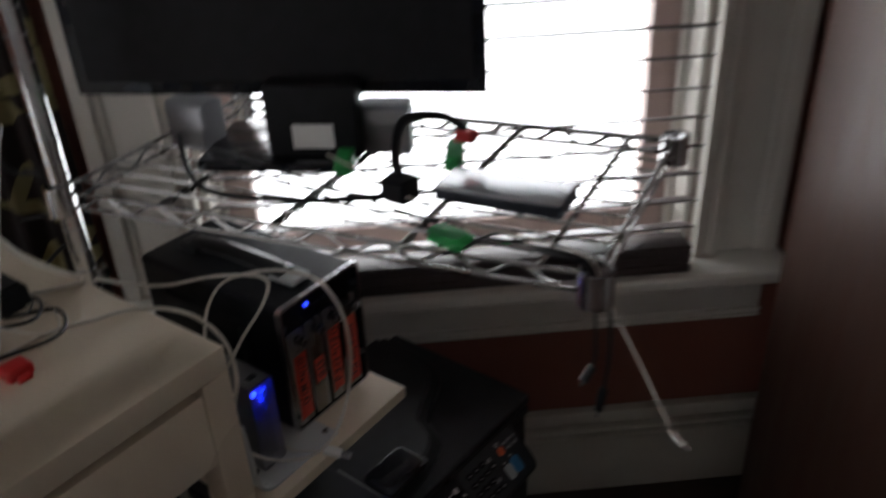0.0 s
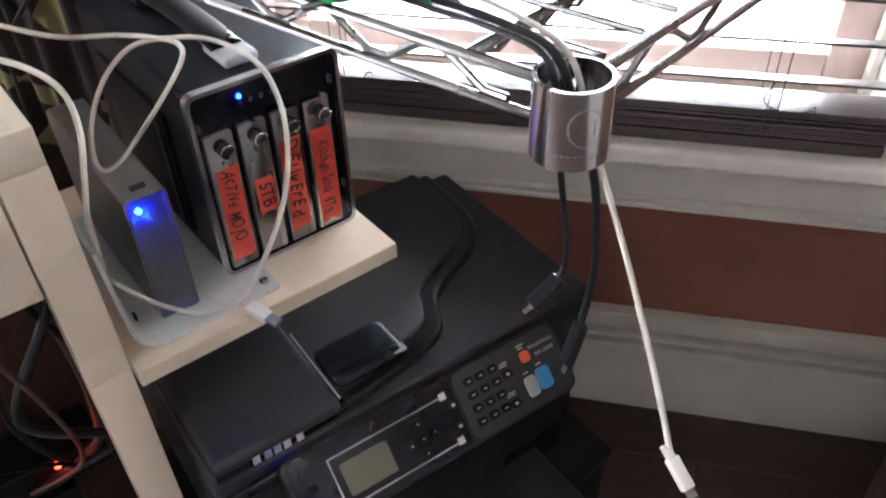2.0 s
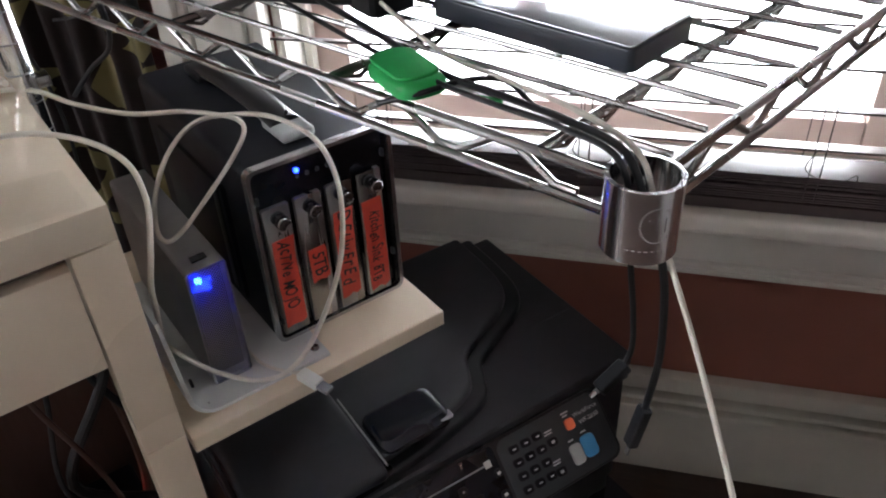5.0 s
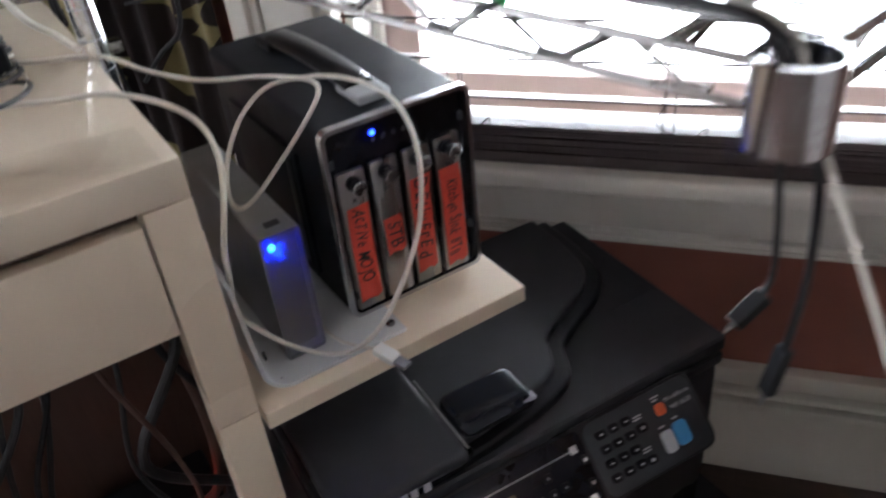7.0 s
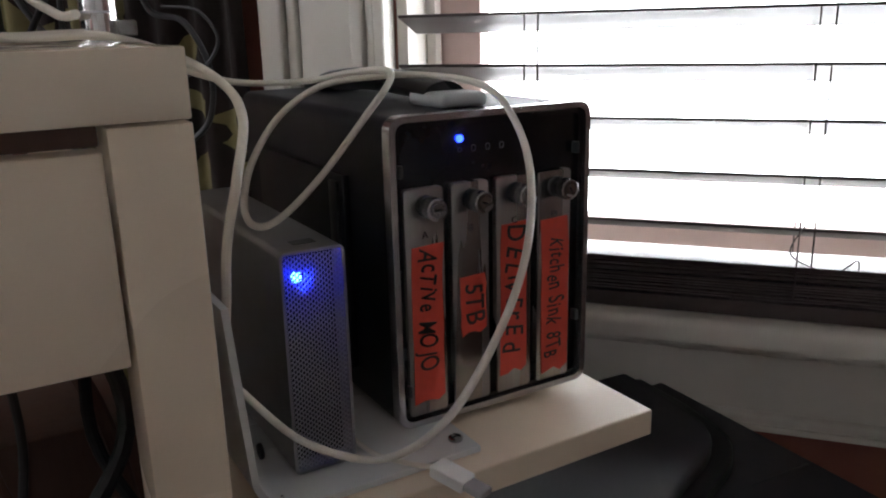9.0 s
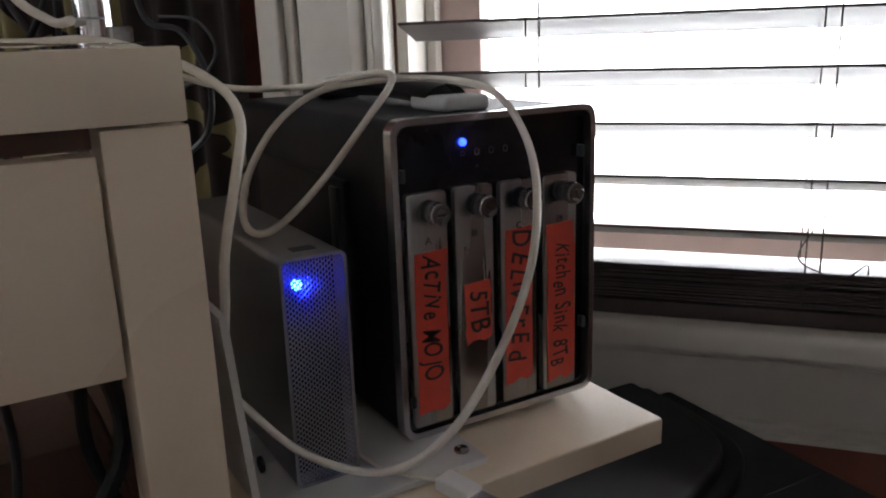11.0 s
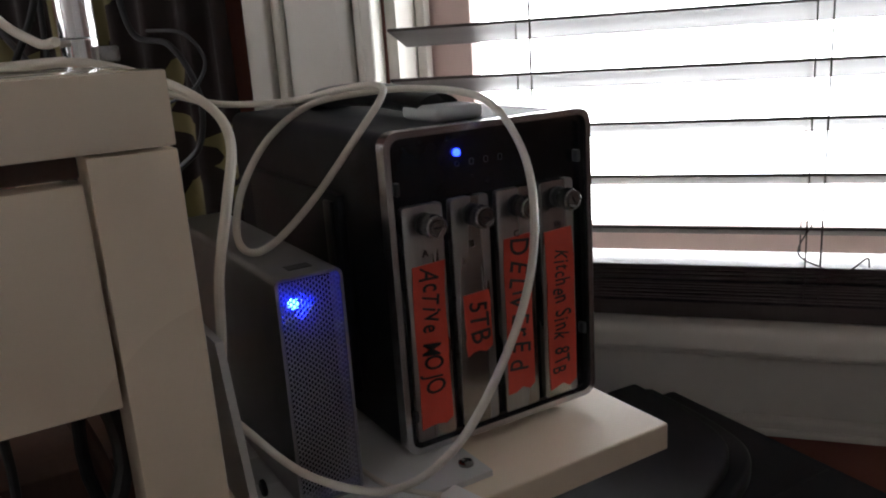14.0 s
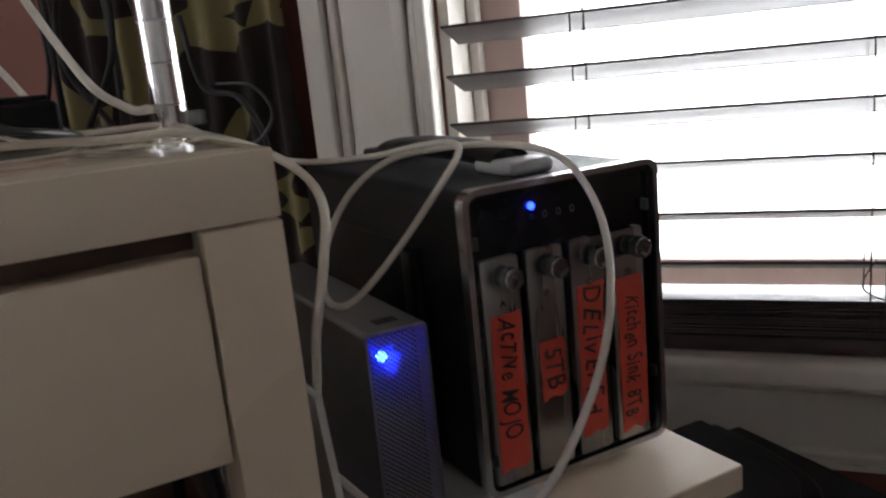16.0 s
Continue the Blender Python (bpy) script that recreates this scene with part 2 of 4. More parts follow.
def words(name, text, size, m, material, parent, shear=0.0, thick=0.0003, narrow=1.0, bold=0.0):
    """Flat lettering as a mesh, in the pose m, centred."""
    cu = bpy.data.curves.new(name, "FONT")
    cu.body, cu.size, cu.align_x, cu.align_y, cu.shear, cu.extrude = text, size, "CENTER", "CENTER", shear, thick
    cu.resolution_u = 3
    cu.offset = bold
    tmp = bpy.data.objects.new(name, cu)
    me = bpy.data.meshes.new_from_object(tmp)
    bpy.data.objects.remove(tmp)
    me.transform(Matrix.Diagonal((narrow, 1, 1, 1)))
    me.transform(m)
    me.materials.clear()
    me.materials.append(material)
    ob = new(name, me)
    ob.parent = parent
    return ob


# ---- setting ----
WD = 0.426   # inner face of the window wall
S0, S1 = -0.166, 0.632   # the window opening
FZ = 0.109   # the floor
Z_STOOL = 0.646
D_NOSE = 0.333   # front edge of the deep window stool
FLOOR_S, FLOOR_D = (-1.9, 1.5), (-2.6, 0.6)

backdrop = part("backdrop", box(-9, 9, 5.0, 5.05, -3, 9), OUTSIDE)
backdrop.matrix_basis = WALL
tagged(backdrop, "bright overcast daylight outside the window", "backdrop", kind="structure")

floor = thing("floor", "dark stained wooden floor boards", "floor", WALL, kind="structure")
part("subfloor", box(FLOOR_S[0], FLOOR_S[1], FLOOR_D[0], FLOOR_D[1], FZ - 0.08, FZ - 0.004), FLOOR_WOOD, floor)
ceiling = part("ceiling", box(FLOOR_S[0], FLOOR_S[1], FLOOR_D[0], FLOOR_D[1], 2.6, 2.7), CEILING)
ceiling.matrix_basis = WALL
tagged(ceiling, "plain white ceiling", "ceiling", kind="structure")


def wall_with_hole(name, s0, s1, d0, d1, hs0, hs1, hz0, hz1, material, label):
    bm = box(s0, hs0, d0, d1, 0, 2.6)
    box(hs1, s1, d0, d1, 0, 2.6, bm=bm)
    box(hs0, hs1, d0, d1, 0, hz0, bm=bm)
    box(hs0, hs1, d0, d1, hz1, 2.6, bm=bm)
    w = part(name, bm, material)
    w.matrix_basis = WALL
    return tagged(w, label, "wall", kind="structure")


wall_with_hole("wall_north", -1.9, 1.5, WD, WD + 0.14, S0, S1, 0.63, 2.1, WALL_RED, "brick red painted wall under the window")
south = part("wall_south", box(-1.9, 1.5, -2.75, -2.6, 0, 2.6), WALL_PLAIN)
south.matrix_basis = WALL
tagged(south, "plain painted wall behind the camera", "wall", kind="structure")
west = box(-2.05, -1.9, -2.6, -2.2, 0, 2.6)
box(-2.05, -1.9, -0.7, 0.6, 0, 2.6, bm=west)
box(-2.05, -1.9, -2.2, -0.7, 0, 0.9, bm=west)
box(-2.05, -1.9, -2.2, -0.7, 2.1, 2.6, bm=west)
for nm, bm, mt in (("wall_west", west, WALL_RED), ("wall_east", box(1.5, 1.65, -2.6, 0.6, 0, 2.6), WALL_PLAIN)):
    w = part(nm, bm, mt)
    w.matrix_basis = WALL
    tagged(w, "plain painted side wall", "wall", kind="structure")
side_light = part("backdrop", box(-6.05, -6.0, -9, 9, -3, 9), SIDE_DAY)
side_light.matrix_basis = WALL
tagged(side_light, "bright overcast daylight outside", "backdrop", kind="structure")

baseboard = thing("baseboard", "tall white moulded baseboard along the floor", "baseboard", WALL, kind="structure")
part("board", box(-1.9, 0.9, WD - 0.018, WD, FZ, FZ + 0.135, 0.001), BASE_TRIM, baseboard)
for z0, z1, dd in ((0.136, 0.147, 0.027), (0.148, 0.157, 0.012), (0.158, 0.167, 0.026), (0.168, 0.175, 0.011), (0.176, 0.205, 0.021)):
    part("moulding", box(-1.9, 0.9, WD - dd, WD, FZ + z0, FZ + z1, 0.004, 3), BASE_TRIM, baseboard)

window = thing("window_1", "white window with casing, deep stool and apron", "window", WALL, kind="structure")
part("window_sill", box(S0 - 0.150, S1 + 0.16, D_NOSE, WD + 0.10, Z_STOOL - 0.026, Z_STOOL, 0.009, 4), WHITE_TRIM, window)
part("sill_cove", box(S0 - 0.146, S1 + 0.15, D_NOSE + 0.03, WD, Z_STOOL - 0.040, Z_STOOL - 0.0265, 0.005, 3), WHITE_TRIM, window)
part("apron", box(S0 - 0.142, S1 + 0.14, WD - 0.018, WD, 0.5290, Z_STOOL - 0.041, 0.003), WHITE_TRIM, window)
for z0, z1, dd in ((0.5225, 0.5285, 0.026), (0.5165, 0.522, 0.021), (0.510, 0.516, 0.024)):
    part("apron_bead", box(S0 - 0.142, S1 + 0.14, WD - dd, WD, z0, z1, 0.0025, 3), WHITE_TRIM, window)
for side, e0, sg in (("left", S0, -1), ("right", S1, 1)):
    for a, b, dd in ((0.003, 0.0155, 0.030), (0.0165, 0.0265, 0.024), (0.0275, 0.0415, 0.030), (0.0425, 0.107, 0.016), (0.108, 0.120, 0.021), (0.121, 0.148, 0.030)):
        xs = sorted((e0 + sg * a, e0 + sg * b))
        part("casing", box(xs[0], xs[1], WD - dd, WD, Z_STOOL + 0.001, 2.1, 0.004, 3), WHITE_TRIM, window)
    xs = sorted((e0 - sg * 0.012, e0))
    part("jamb", box(xs[0], xs[1], WD - 0.002, WD + 0.14, Z_STOOL + 0.001, 2.1, 0.001), WHITE_TRIM, window)
    xs = sorted((e0 - sg * 0.013, e0 - sg * 0.024))
    part("stop", box(xs[0], xs[1], WD + 0.05, WD + 0.07, Z_STOOL + 0.001, 2.1, 0.003), WHITE_TRIM, window)
    xs = sorted((e0 - sg * 0.013, e0 - sg * 0.068))
    part("sash_stile", box(xs[0], xs[1], WD + 0.072, WD + 0.11, Z_STOOL + 0.001, 2.1, 0.003), SASH, window)
part("sash_rail", box(S0 + 0.069, S1 - 0.069, WD + 0.074, WD + 0.108, Z_STOOL + 0.001, Z_STOOL + 0.05, 0.003), SASH, window)
pane = part("pane", box(S0 + 0.063, S1 - 0.063, WD + 0.088, WD + 0.092, Z_STOOL + 0.04, 2.1), GLASS, window)
pane.visible_shadow = False

# ---- venetian blind ----
blind = thing("venetian_blind", "brown wooden slatted blind hanging open in the window", "blind", WALL)
BD = D_NOSE + 0.044
B0, B1 = -0.137, 0.612   # ends of the slats
slat_mesh_bm = box(B0, B1, -0.025, 0.025, -0.0014, 0.0014, 0.0009, 1)
first = part("slat", slat_mesh_bm, BLIND_WOOD, blind)
SLAT_Z = [0.7225 + 0.0462 * k for k in range(28)]
for k, z in enumerate(SLAT_Z):
    ob = first if k == 0 else new("slat", first.data)
    ob.parent = blind
    ob.matrix_basis = pose(0.001 * math.sin(k * 2.1), BD, z, -19 + 0.8 * math.sin(k * 1.7), 0.25 * math.sin(k * 3.1), 0)
for k in range(11):
    ob = new("slat", first.data)
    ob.parent = blind
    ob.matrix_basis = pose(0.002 * math.sin(k * 3.7), BD + 0.001 * math.sin(k * 2.3), Z_STOOL + 0.0195 + 0.0030 * k, 1.2 * math.sin(k * 1.9), 0.1 * math.sin(k * 2.9), 0)
part("bottom_rail", box(B0, B1, BD - 0.026, BD + 0.026, Z_STOOL + 0.001, Z_STOOL + 0.0165, 0.004), BLIND_WOOD, blind)
for s in (-0.013, 0.229, 0.48):
    for dy in (-0.026, 0.026):
        part("ladder_cord", tube([(s, BD + dy, Z_STOOL + 0.02), (s, BD + dy, 2.08)], 0.0007, 5, False), BLIND_WOOD, blind)
    part("lift_cord", tube([(s + 0.012, BD - 0.024, Z_STOOL + 0.02), (s + 0.012, BD - 0.024, 2.08)], 0.0008, 5, False), BLIND_WOOD, blind)
    part("cord_loop", tube([(s + 0.004, BD - 0.027, 0.735), (s - 0.006, BD - 0.030, 0.716), (s - 0.002, BD - 0.031, 0.706), (s + 0.020, BD - 0.030, 0.6965), (s + 0.034, BD - 0.030, 0.6975), (s + 0.046, BD - 0.031, 0.708), (s + 0.048, BD - 0.031, 0.700)], 0.0007, 5), BLIND_WOOD, blind)

# ---- brown cabinet beside the window ----
cab = thing("tall_cabinet", "plain dark brown wooden cabinet side beside the window", "cabinet", WALL)
part("body", box(0.738, 1.3, -0.20, 0.300, FZ, 1.9, 0.004), BROWN_WOOD, cab)

# ---- curtain beside the window ----
CURTAIN = bpy.data.materials.new("dark patterned curtain cloth")
CURTAIN.use_nodes = True
nt = CURTAIN.node_tree
b = nt.nodes["Principled BSDF"]
b.inputs["Roughness"].default_value = 0.85
tc = nt.nodes.new("ShaderNodeTexCoord")
mp = nt.nodes.new("ShaderNodeMapping")
mp.inputs["Scale"].default_value = (1, 0, 1)
vor = nt.nodes.new("ShaderNodeTexVoronoi")
vor.feature, vor.distance = "DISTANCE_TO_EDGE", "EUCLIDEAN"
vor.inputs["Scale"].default_value = 11
cells = nt.nodes.new("ShaderNodeTexVoronoi")
cells.inputs["Scale"].default_value = 16
band = nt.nodes.new("ShaderNodeMath")
band.operation, band.inputs[1].default_value = "LESS_THAN", 0.10
pick = nt.nodes.new("ShaderNodeSeparateColor")
gate = nt.nodes.new("ShaderNodeMath")
gate.operation, gate.inputs[1].default_value = "GREATER_THAN", 0.50
both = nt.nodes.new("ShaderNodeMath")
both.operation = "MULTIPLY"
weave = nt.nodes.new("ShaderNodeTexNoise")
weave.inputs["Scale"].default_value = 400
mix = nt.nodes.new("ShaderNodeMix")
mix.data_type = "RGBA"
mix.inputs["A"].default_value, mix.inputs["B"].default_value = (0.020, 0.012, 0.011, 1), (0.23, 0.20, 0.095, 1)
bp = nt.nodes.new("ShaderNodeBump")
bp.inputs["Strength"].default_value, bp.inputs["Distance"].default_value = 0.4, 0.001
for a, c in ((tc.outputs["Object"], mp.inputs[0]), (mp.outputs[0], vor.inputs["Vector"]), (mp.outputs[0], cells.inputs["Vector"]), (vor.outputs["Distance"], band.inputs[0]),
             (cells.outputs["Color"], pick.inputs[0]), (pick.outputs[0], gate.inputs[0]), (band.outputs[0], both.inputs[0]), (gate.outputs[0], both.inputs[1]),
             (both.outputs[0], mix.inputs["Factor"]), (mix.outputs["Result"], b.inputs["Base Color"]), (weave.outputs["Fac"], bp.inputs["Height"]), (bp.outputs[0], b.inputs["Normal"])):
    nt.links.new(a, c)

bm = bmesh.new()
cols = []
for i in range(121):
    x = -0.66 + 0.335 * i / 120
    y = 0.385 + 0.009 * math.sin(i * 0.42) + 0.004 * math.sin(i * 0.19 + 1)
    cols.append([bm.verts.new((x + 0.004 * math.sin(z * 4 + i * 0.1), y + 0.004 * math.sin(z * 3 + i * 0.2), z)) for z in np.linspace(FZ + 0.01, 2.2, 24)])
for p, q in zip(cols, cols[1:]):
    for k in range(23):
        bm.faces.new((p[k], q[k], q[k + 1], p[k + 1]))
curtain = part("curtain", bm, CURTAIN)
sol = curtain.modifiers.new("thickness", "SOLIDIFY")
sol.thickness = 0.002
curtain.matrix_basis = WALL
tagged(curtain, "dark brown curtain with pale yellow geometric pattern", "curtain")

# ---- white desk ----
DX, DY, DZ = -0.107, -0.0465, 0.9027
DB = DZ - 0.0282


def on_desk(points):
    return [(p[0], p[1], p[2] + DZ - 0.936) for p in points]


desk = thing("desk", "white foil desk with a drawer and square legs", "desk")
part("desktop", box(-0.95, DX, DY, 0.42, DB, DZ, 0.0015), TOP_FOIL, desk)
part("rail", box(-0.95, DX - 0.034, DY + 0.012, DY + 0.03, DB - 0.009, DB - 0.0005, 0.001), BROWN_WOOD, desk)
for x, y in ((DX - 0.0325, DY), (DX - 0.0325, 0.38), (-0.95, DY), (-0.95, 0.38)):
    leg = part("leg", box(x, x + 0.0325, y, y + 0.034, 0.682, DB - 0.001, 0.0012), WHITE_FOIL, desk)
    part("lower_leg", box(x, x + 0.0325, y, y + 0.034, FZ, 0.6815, 0.0012), WHITE_FOIL, leg)
drawer = part("drawer_front", box(-0.90, DX - 0.0345, DY + 0.001, DY + 0.019, 0.777, DB - 0.010, 0.0012), WHITE_FOIL, desk)
part("drawer_box", box(-0.88, DX - 0.06, DY + 0.02, 0.36, 0.790, 0.855, 0.001), WHITE_FOIL, drawer)

# ---- white side shelf and its clear bracket ----
SZ = 0.682
shelf = thing("side_shelf", "white side shelf fixed to the desk leg", "shelf")
part("board", box(DX + 0.002, 0.144, -0.054, 0.235, SZ - 0.0165, SZ, 0.0012), WHITE_FOIL, shelf)
part("edge_strip", box(DX + 0.003, 0.1435, -0.0544, -0.0538, SZ - 0.016, SZ - 0.0006, 0.0002, 1), WHITE_FOIL, shelf, "white edging strip")
brk = thing("shelf_bracket", "curved frosted plastic bracket screwed to the shelf", "bracket")
outline = []
inner = []
R = 0.026
for k in range(13):
    a = radians(180 + 90 * k / 12)
    outline.append((DX + 0.0105 + R + R * math.cos(a), SZ + 0.0008 + R + R * math.sin(a)))
    inner.append((DX + 0.0105 + R + (R - 0.0034) * math.cos(a), SZ + 0.0008 + R + (R - 0.0034) * math.sin(a)))
outline = [(DX + 0.0045, 0.792)] + outline + [(0.030, SZ + 0.0008)]
inner = [(DX + 0.0079, 0.792)] + inner + [(0.030, SZ + 0.0042)]
bm = prism(outline + inner[::-1], -0.17, 0.040)
bm.transform(FACE_FRONT)
part("sheet", bm, FROST, brk, "frosted clear sheet")
for x, y in ((-0.083, -0.031), (0.022, -0.027)):
    sc = part("screw", cyl(0.0042, SZ + 0.0042, SZ + 0.0062, 20, 0.0006), STEEL, brk, "steel screw")
    sc.location = (x, y, 0)
    washer = part("slot", box(-0.003, 0.003, -0.0005, 0.0005, SZ + 0.0060, SZ + 0.0066), BLACK, sc)
sc = part("screw", cyl(0.004, 0, 0.002, 20, 0.0006), BLACK, brk, "dark screw")
sc.matrix_basis = pose(DX + 0.018, -0.03, 0.715, 0, 90, 0)

# ---- drive enclosure ----
BW, BZ0, BZ1, BDEEP = 0.1335, SZ + 0.005, 0.862, 0.240
KNOB = mat("worn steel", (0.32, 0.31, 0.31), 0.22, 1.0, var=0.1, scale=60)
DARK_CHROME = mat("dark chrome bezel", (0.56, 0.56, 0.58), 0.25, 0.95, var=0.1, scale=60)
bay = thing("drive_enclosure", "black four-bay drive enclosure with labelled steel trays on the shelf", "drive enclosure")


def front(outline, y_back, y_front, bevel=0.0):
    """A plate that faces -y, from its back to its front."""
    bm = prism(outline, -y_back, -y_front, bevel)
    bm.transform(FACE_FRONT)
    return bm


part("housing", front(round_rect(0.001, BW - 0.001, BZ0, BZ1, 0.007), BDEEP, 0.004), BAY_METAL, bay)
bm = ring(round_rect(0, BW, BZ0, BZ1 + 0.001, 0.008), round_rect(0.0035, BW - 0.0035, BZ0 + 0.0035, BZ1 - 0.0025, 0.006), -0.004, 0.004)
bm.transform(FACE_FRONT)
part("bezel", bm, DARK_CHROME, bay, "dark chrome bezel")
bm = ring(round_rect(0.0036, BW - 0.0036, BZ0 + 0.0036, BZ1 - 0.0026, 0.006), round_rect(0.007, BW - 0.007, BZ0 + 0.007, BZ1 - 0.006, 0.003), -0.004, 0.0015)
bm.transform(FACE_FRONT)
part("inner_bezel", bm, GLOSS_BLACK, bay)
part("face_plate", front(round_rect(0.006, BW - 0.006, BZ0 + 0.006, BZ1 - 0.005, 0.003), 0.0039, 0.001), GLOSS_BLACK, bay, "glossy black face")
for x in (0.018, BW - 0.030):
    for y in (0.02, 0.19):
        part("foot", box(x, x + 0.014, y, y + 0.014, SZ + (0.0008 if x > 0.05 else 0.0008), BZ0 + 0.001, 0.0008), RUBBER, bay)

DOWN = Matrix(((0, 1, 0, 0), (0, 0, -1, 0), (-1, 0, 0, 0), (0, 0, 0, 1)))  # writing that runs downwards, facing -y
TRAY_X = (0.0198, 0.0492, 0.0787, 0.1080)
TAPES = ((0.7924, 0.7013), (0.7701, 0.7355), (0.7967, 0.7049), (0.7954, 0.6985))
TAPE_W = ((0.0009, 0.0100), (0.0010, 0.0082), (0.0, 0.0096), (0.0006, 0.0098))
TEXT_Z = (0.755, 0.7528, 0.756, 0.7445)
TEXTS = ("AcTive MOJO", "5TB", "DELivErEd", "Kitchen Sink 8TB")
SIZES = (0.0170, 0.0170, 0.0180, 0.0155)
NARROW = (0.80, 0.92, 0.78, 0.70)
LENGTHS = (0.073, 0.026, 0.080, 0.078)


def handwriting(text, size, m, parent, narrow, length, seed):
    """Uneven marker letters, one by one along a line of the given length."""
    r2 = random.Random(40 + seed)
    glyphs, x = [], 0.0
    for ch in text:
        if ch == " ":
            x += size * 0.30
            continue
        cu = bpy.data.curves.new("letter", "FONT")
        cu.body, cu.size, cu.resolution_u, cu.extrude, cu.offset = ch, size * r2.uniform(0.88, 1.12), 3, 0.0001, 0.00016
        cu.shear = r2.uniform(-0.05, 0.22)
        tmp = bpy.data.objects.new("letter", cu)
        me = bpy.data.meshes.new_from_object(tmp)
        bpy.data.objects.remove(tmp)
        xs = [v.co.x for v in me.vertices]
        w = (max(xs) - min(xs)) * narrow
        glyphs.append((me, x - min(xs) * narrow, r2.uniform(-9, 9), r2.uniform(-0.0012, 0.0012)))
        x += w + size * r2.uniform(0.05, 0.12)
    fit = length / x
    bm = bmesh.new()
    for me, px, turn, dy in glyphs:
        me.transform(Matrix.Translation((px * fit - length / 2, dy - size * 0.33, 0)) @ pose(0, 0, 0, 0, 0, turn) @ Matrix.Diagonal((narrow * min(fit, 1.0), 1, 1, 1)))
        bm.from_mesh(me)
        bpy.data.meshes.remove(me)
    bm.transform(m)
    return part("handwriting", bm, INK, parent, smooth=False)


def knurled(r, y0, y1, n=26):
    bm = bmesh.new()
    rows = []
    for y, f in ((y0, 0.9), (y0 - 0.0008, 1.0), (y1 + 0.0008, 1.0), (y1, 0.88)):
        rows.append([bm.verts.new((r * f * (1 + 0.035 * (-1) ** k) * math.cos(math.pi * k / n), y, r * f * (1 + 0.035 * (-1) ** k) * math.sin(math.pi * k / n))) for k in range(2 * n)])
    for p, q in zip(rows, rows[1:]):
        for k in range(2 * n):
            bm.faces.new((p[k], p[(k + 1) % (2 * n)], q[(k + 1) % (2 * n)], q[k]))
    bm.faces.new(rows[-1])
    bm.faces.new(rows[0][::-1])
    bmesh.ops.recalc_face_normals(bm, faces=bm.faces[:])
    return bm


rng = random.Random(7)
for n, cx in enumerate(TRAY_X):
    tray = part("drive_tray", front(round_rect(cx - 0.0122, cx + 0.0122, 0.6931, 0.8243, 0.0022), 0.0009, -0.003, 0.0006), STEEL, bay, "brushed steel drive tray")
    # collar coloured black for the shadow and dark reflections behind the knob
    collar = part("shaded_knob_collar", knurled(0.0058, -0.0031, -0.0075, 30), BLACK_SATIN, tray)
    collar.location = (cx, 0, 0.8150)
    knob = part("thumb_screw", knurled(0.0060, -0.0105, -0.0180), KNOB, tray, "knurled chrome thumb screw")
    knob.location = (cx, 0, 0.8150)
    neck = part("screw_neck", knurled(0.0036, -0.006, -0.0115, 12), STEEL, tray)
    neck.location = (cx, 0, 0.8150)
    cross = knurled(0.0040, -0.0178, -0.0183, 16)
    cp = part("screw_face", cross, KNOB, tray)
    part("screw_slot", box(-0.0021, 0.0021, -0.0185, -0.0182, -0.0005, 0.0005), BLACK, cp)
    cp.matrix_basis = pose(cx, 0, 0.8150, 0, 20 * n, 0)
    words("tray_letter", "ABCD"[n], 0.0055, Matrix.Translation((cx, -0.0034, 0.7985)) @ FACE_FRONT, INK, tray)
    zt, zb = TAPES[n]
    shift, w = TAPE_W[n]
    tx = cx + shift
    tilt = (0.0006, -0.0005, 0.0008, -0.0007)[n]
    edge = [(tx - w + tilt, zt), (tx + w + tilt, zt + 0.0008)]
    edge += [(tx + w - tilt + rng.uniform(-0.0004, 0.0004), zt + (zb - zt) * k / 6) for k in range(1, 6)]
    edge += [(tx + w - tilt, zb + 0.002), (tx + w * 0.5, zb + rng.uniform(-0.002, 0.001)), (tx, zb + rng.uniform(0, 0.003)), (tx - w * 0.5, zb + rng.uniform(-0.001, 0.001)), (tx - w - tilt, zb - 0.0012)]
    edge += [(tx - w + rng.uniform(-0.0004, 0.0004), zb + (zt - zb) * k / 6) for k in range(1, 6)]
    tape = part("tape_label", front(edge[::-1], -0.0031, -0.0036), TAPE, tray, "orange-red tape label")
    handwriting(TEXTS[n], SIZES[n], Matrix.Translation((tx, -0.0039, TEXT_Z[n])) @ DOWN @ pose(0, 0, 0, 0, 0, (-2, 3, -3, -3)[n]), tape, NARROW[n], LENGTHS[n], n)

bm = bmesh.new()
bmesh.ops.create_uvsphere(bm, u_segments=14, v_segments=8, radius=0.0021)
led = part("power_light", bm, BLUE_LED, bay, "lit blue power light")
led.location = (0.0447, -0.0002, 0.8481)
words("icon", "o", 0.006, Matrix.Translation((0.0451, 0.0005, 0.8423)) @ FACE_FRONT, FAINT, bay)
for k in range(3):
    part("icon", ring(round_rect(0.0527 + 0.0093 * k, 0.0557 + 0.0093 * k, 0.8402, 0.844, 0.001, 2), round_rect(0.0532 + 0.0093 * k, 0.0552 + 0.0093 * k, 0.8407, 0.8435, 0.0008, 2), -0.0004, -0.0008), FAINT, bay).data.transform(FACE_FRONT)
for x, z in ((0.1245, 0.836), (0.0065, 0.8341), (0.1262, 0.7308), (0.0072, 0.7093)):
    latch = part("latch", box(x - 0.0014, x + 0.0014, -0.0040, 0.001, z - 0.0035, z + 0.0035, 0.001), PANEL_GREY, bay, "dark plastic latch")

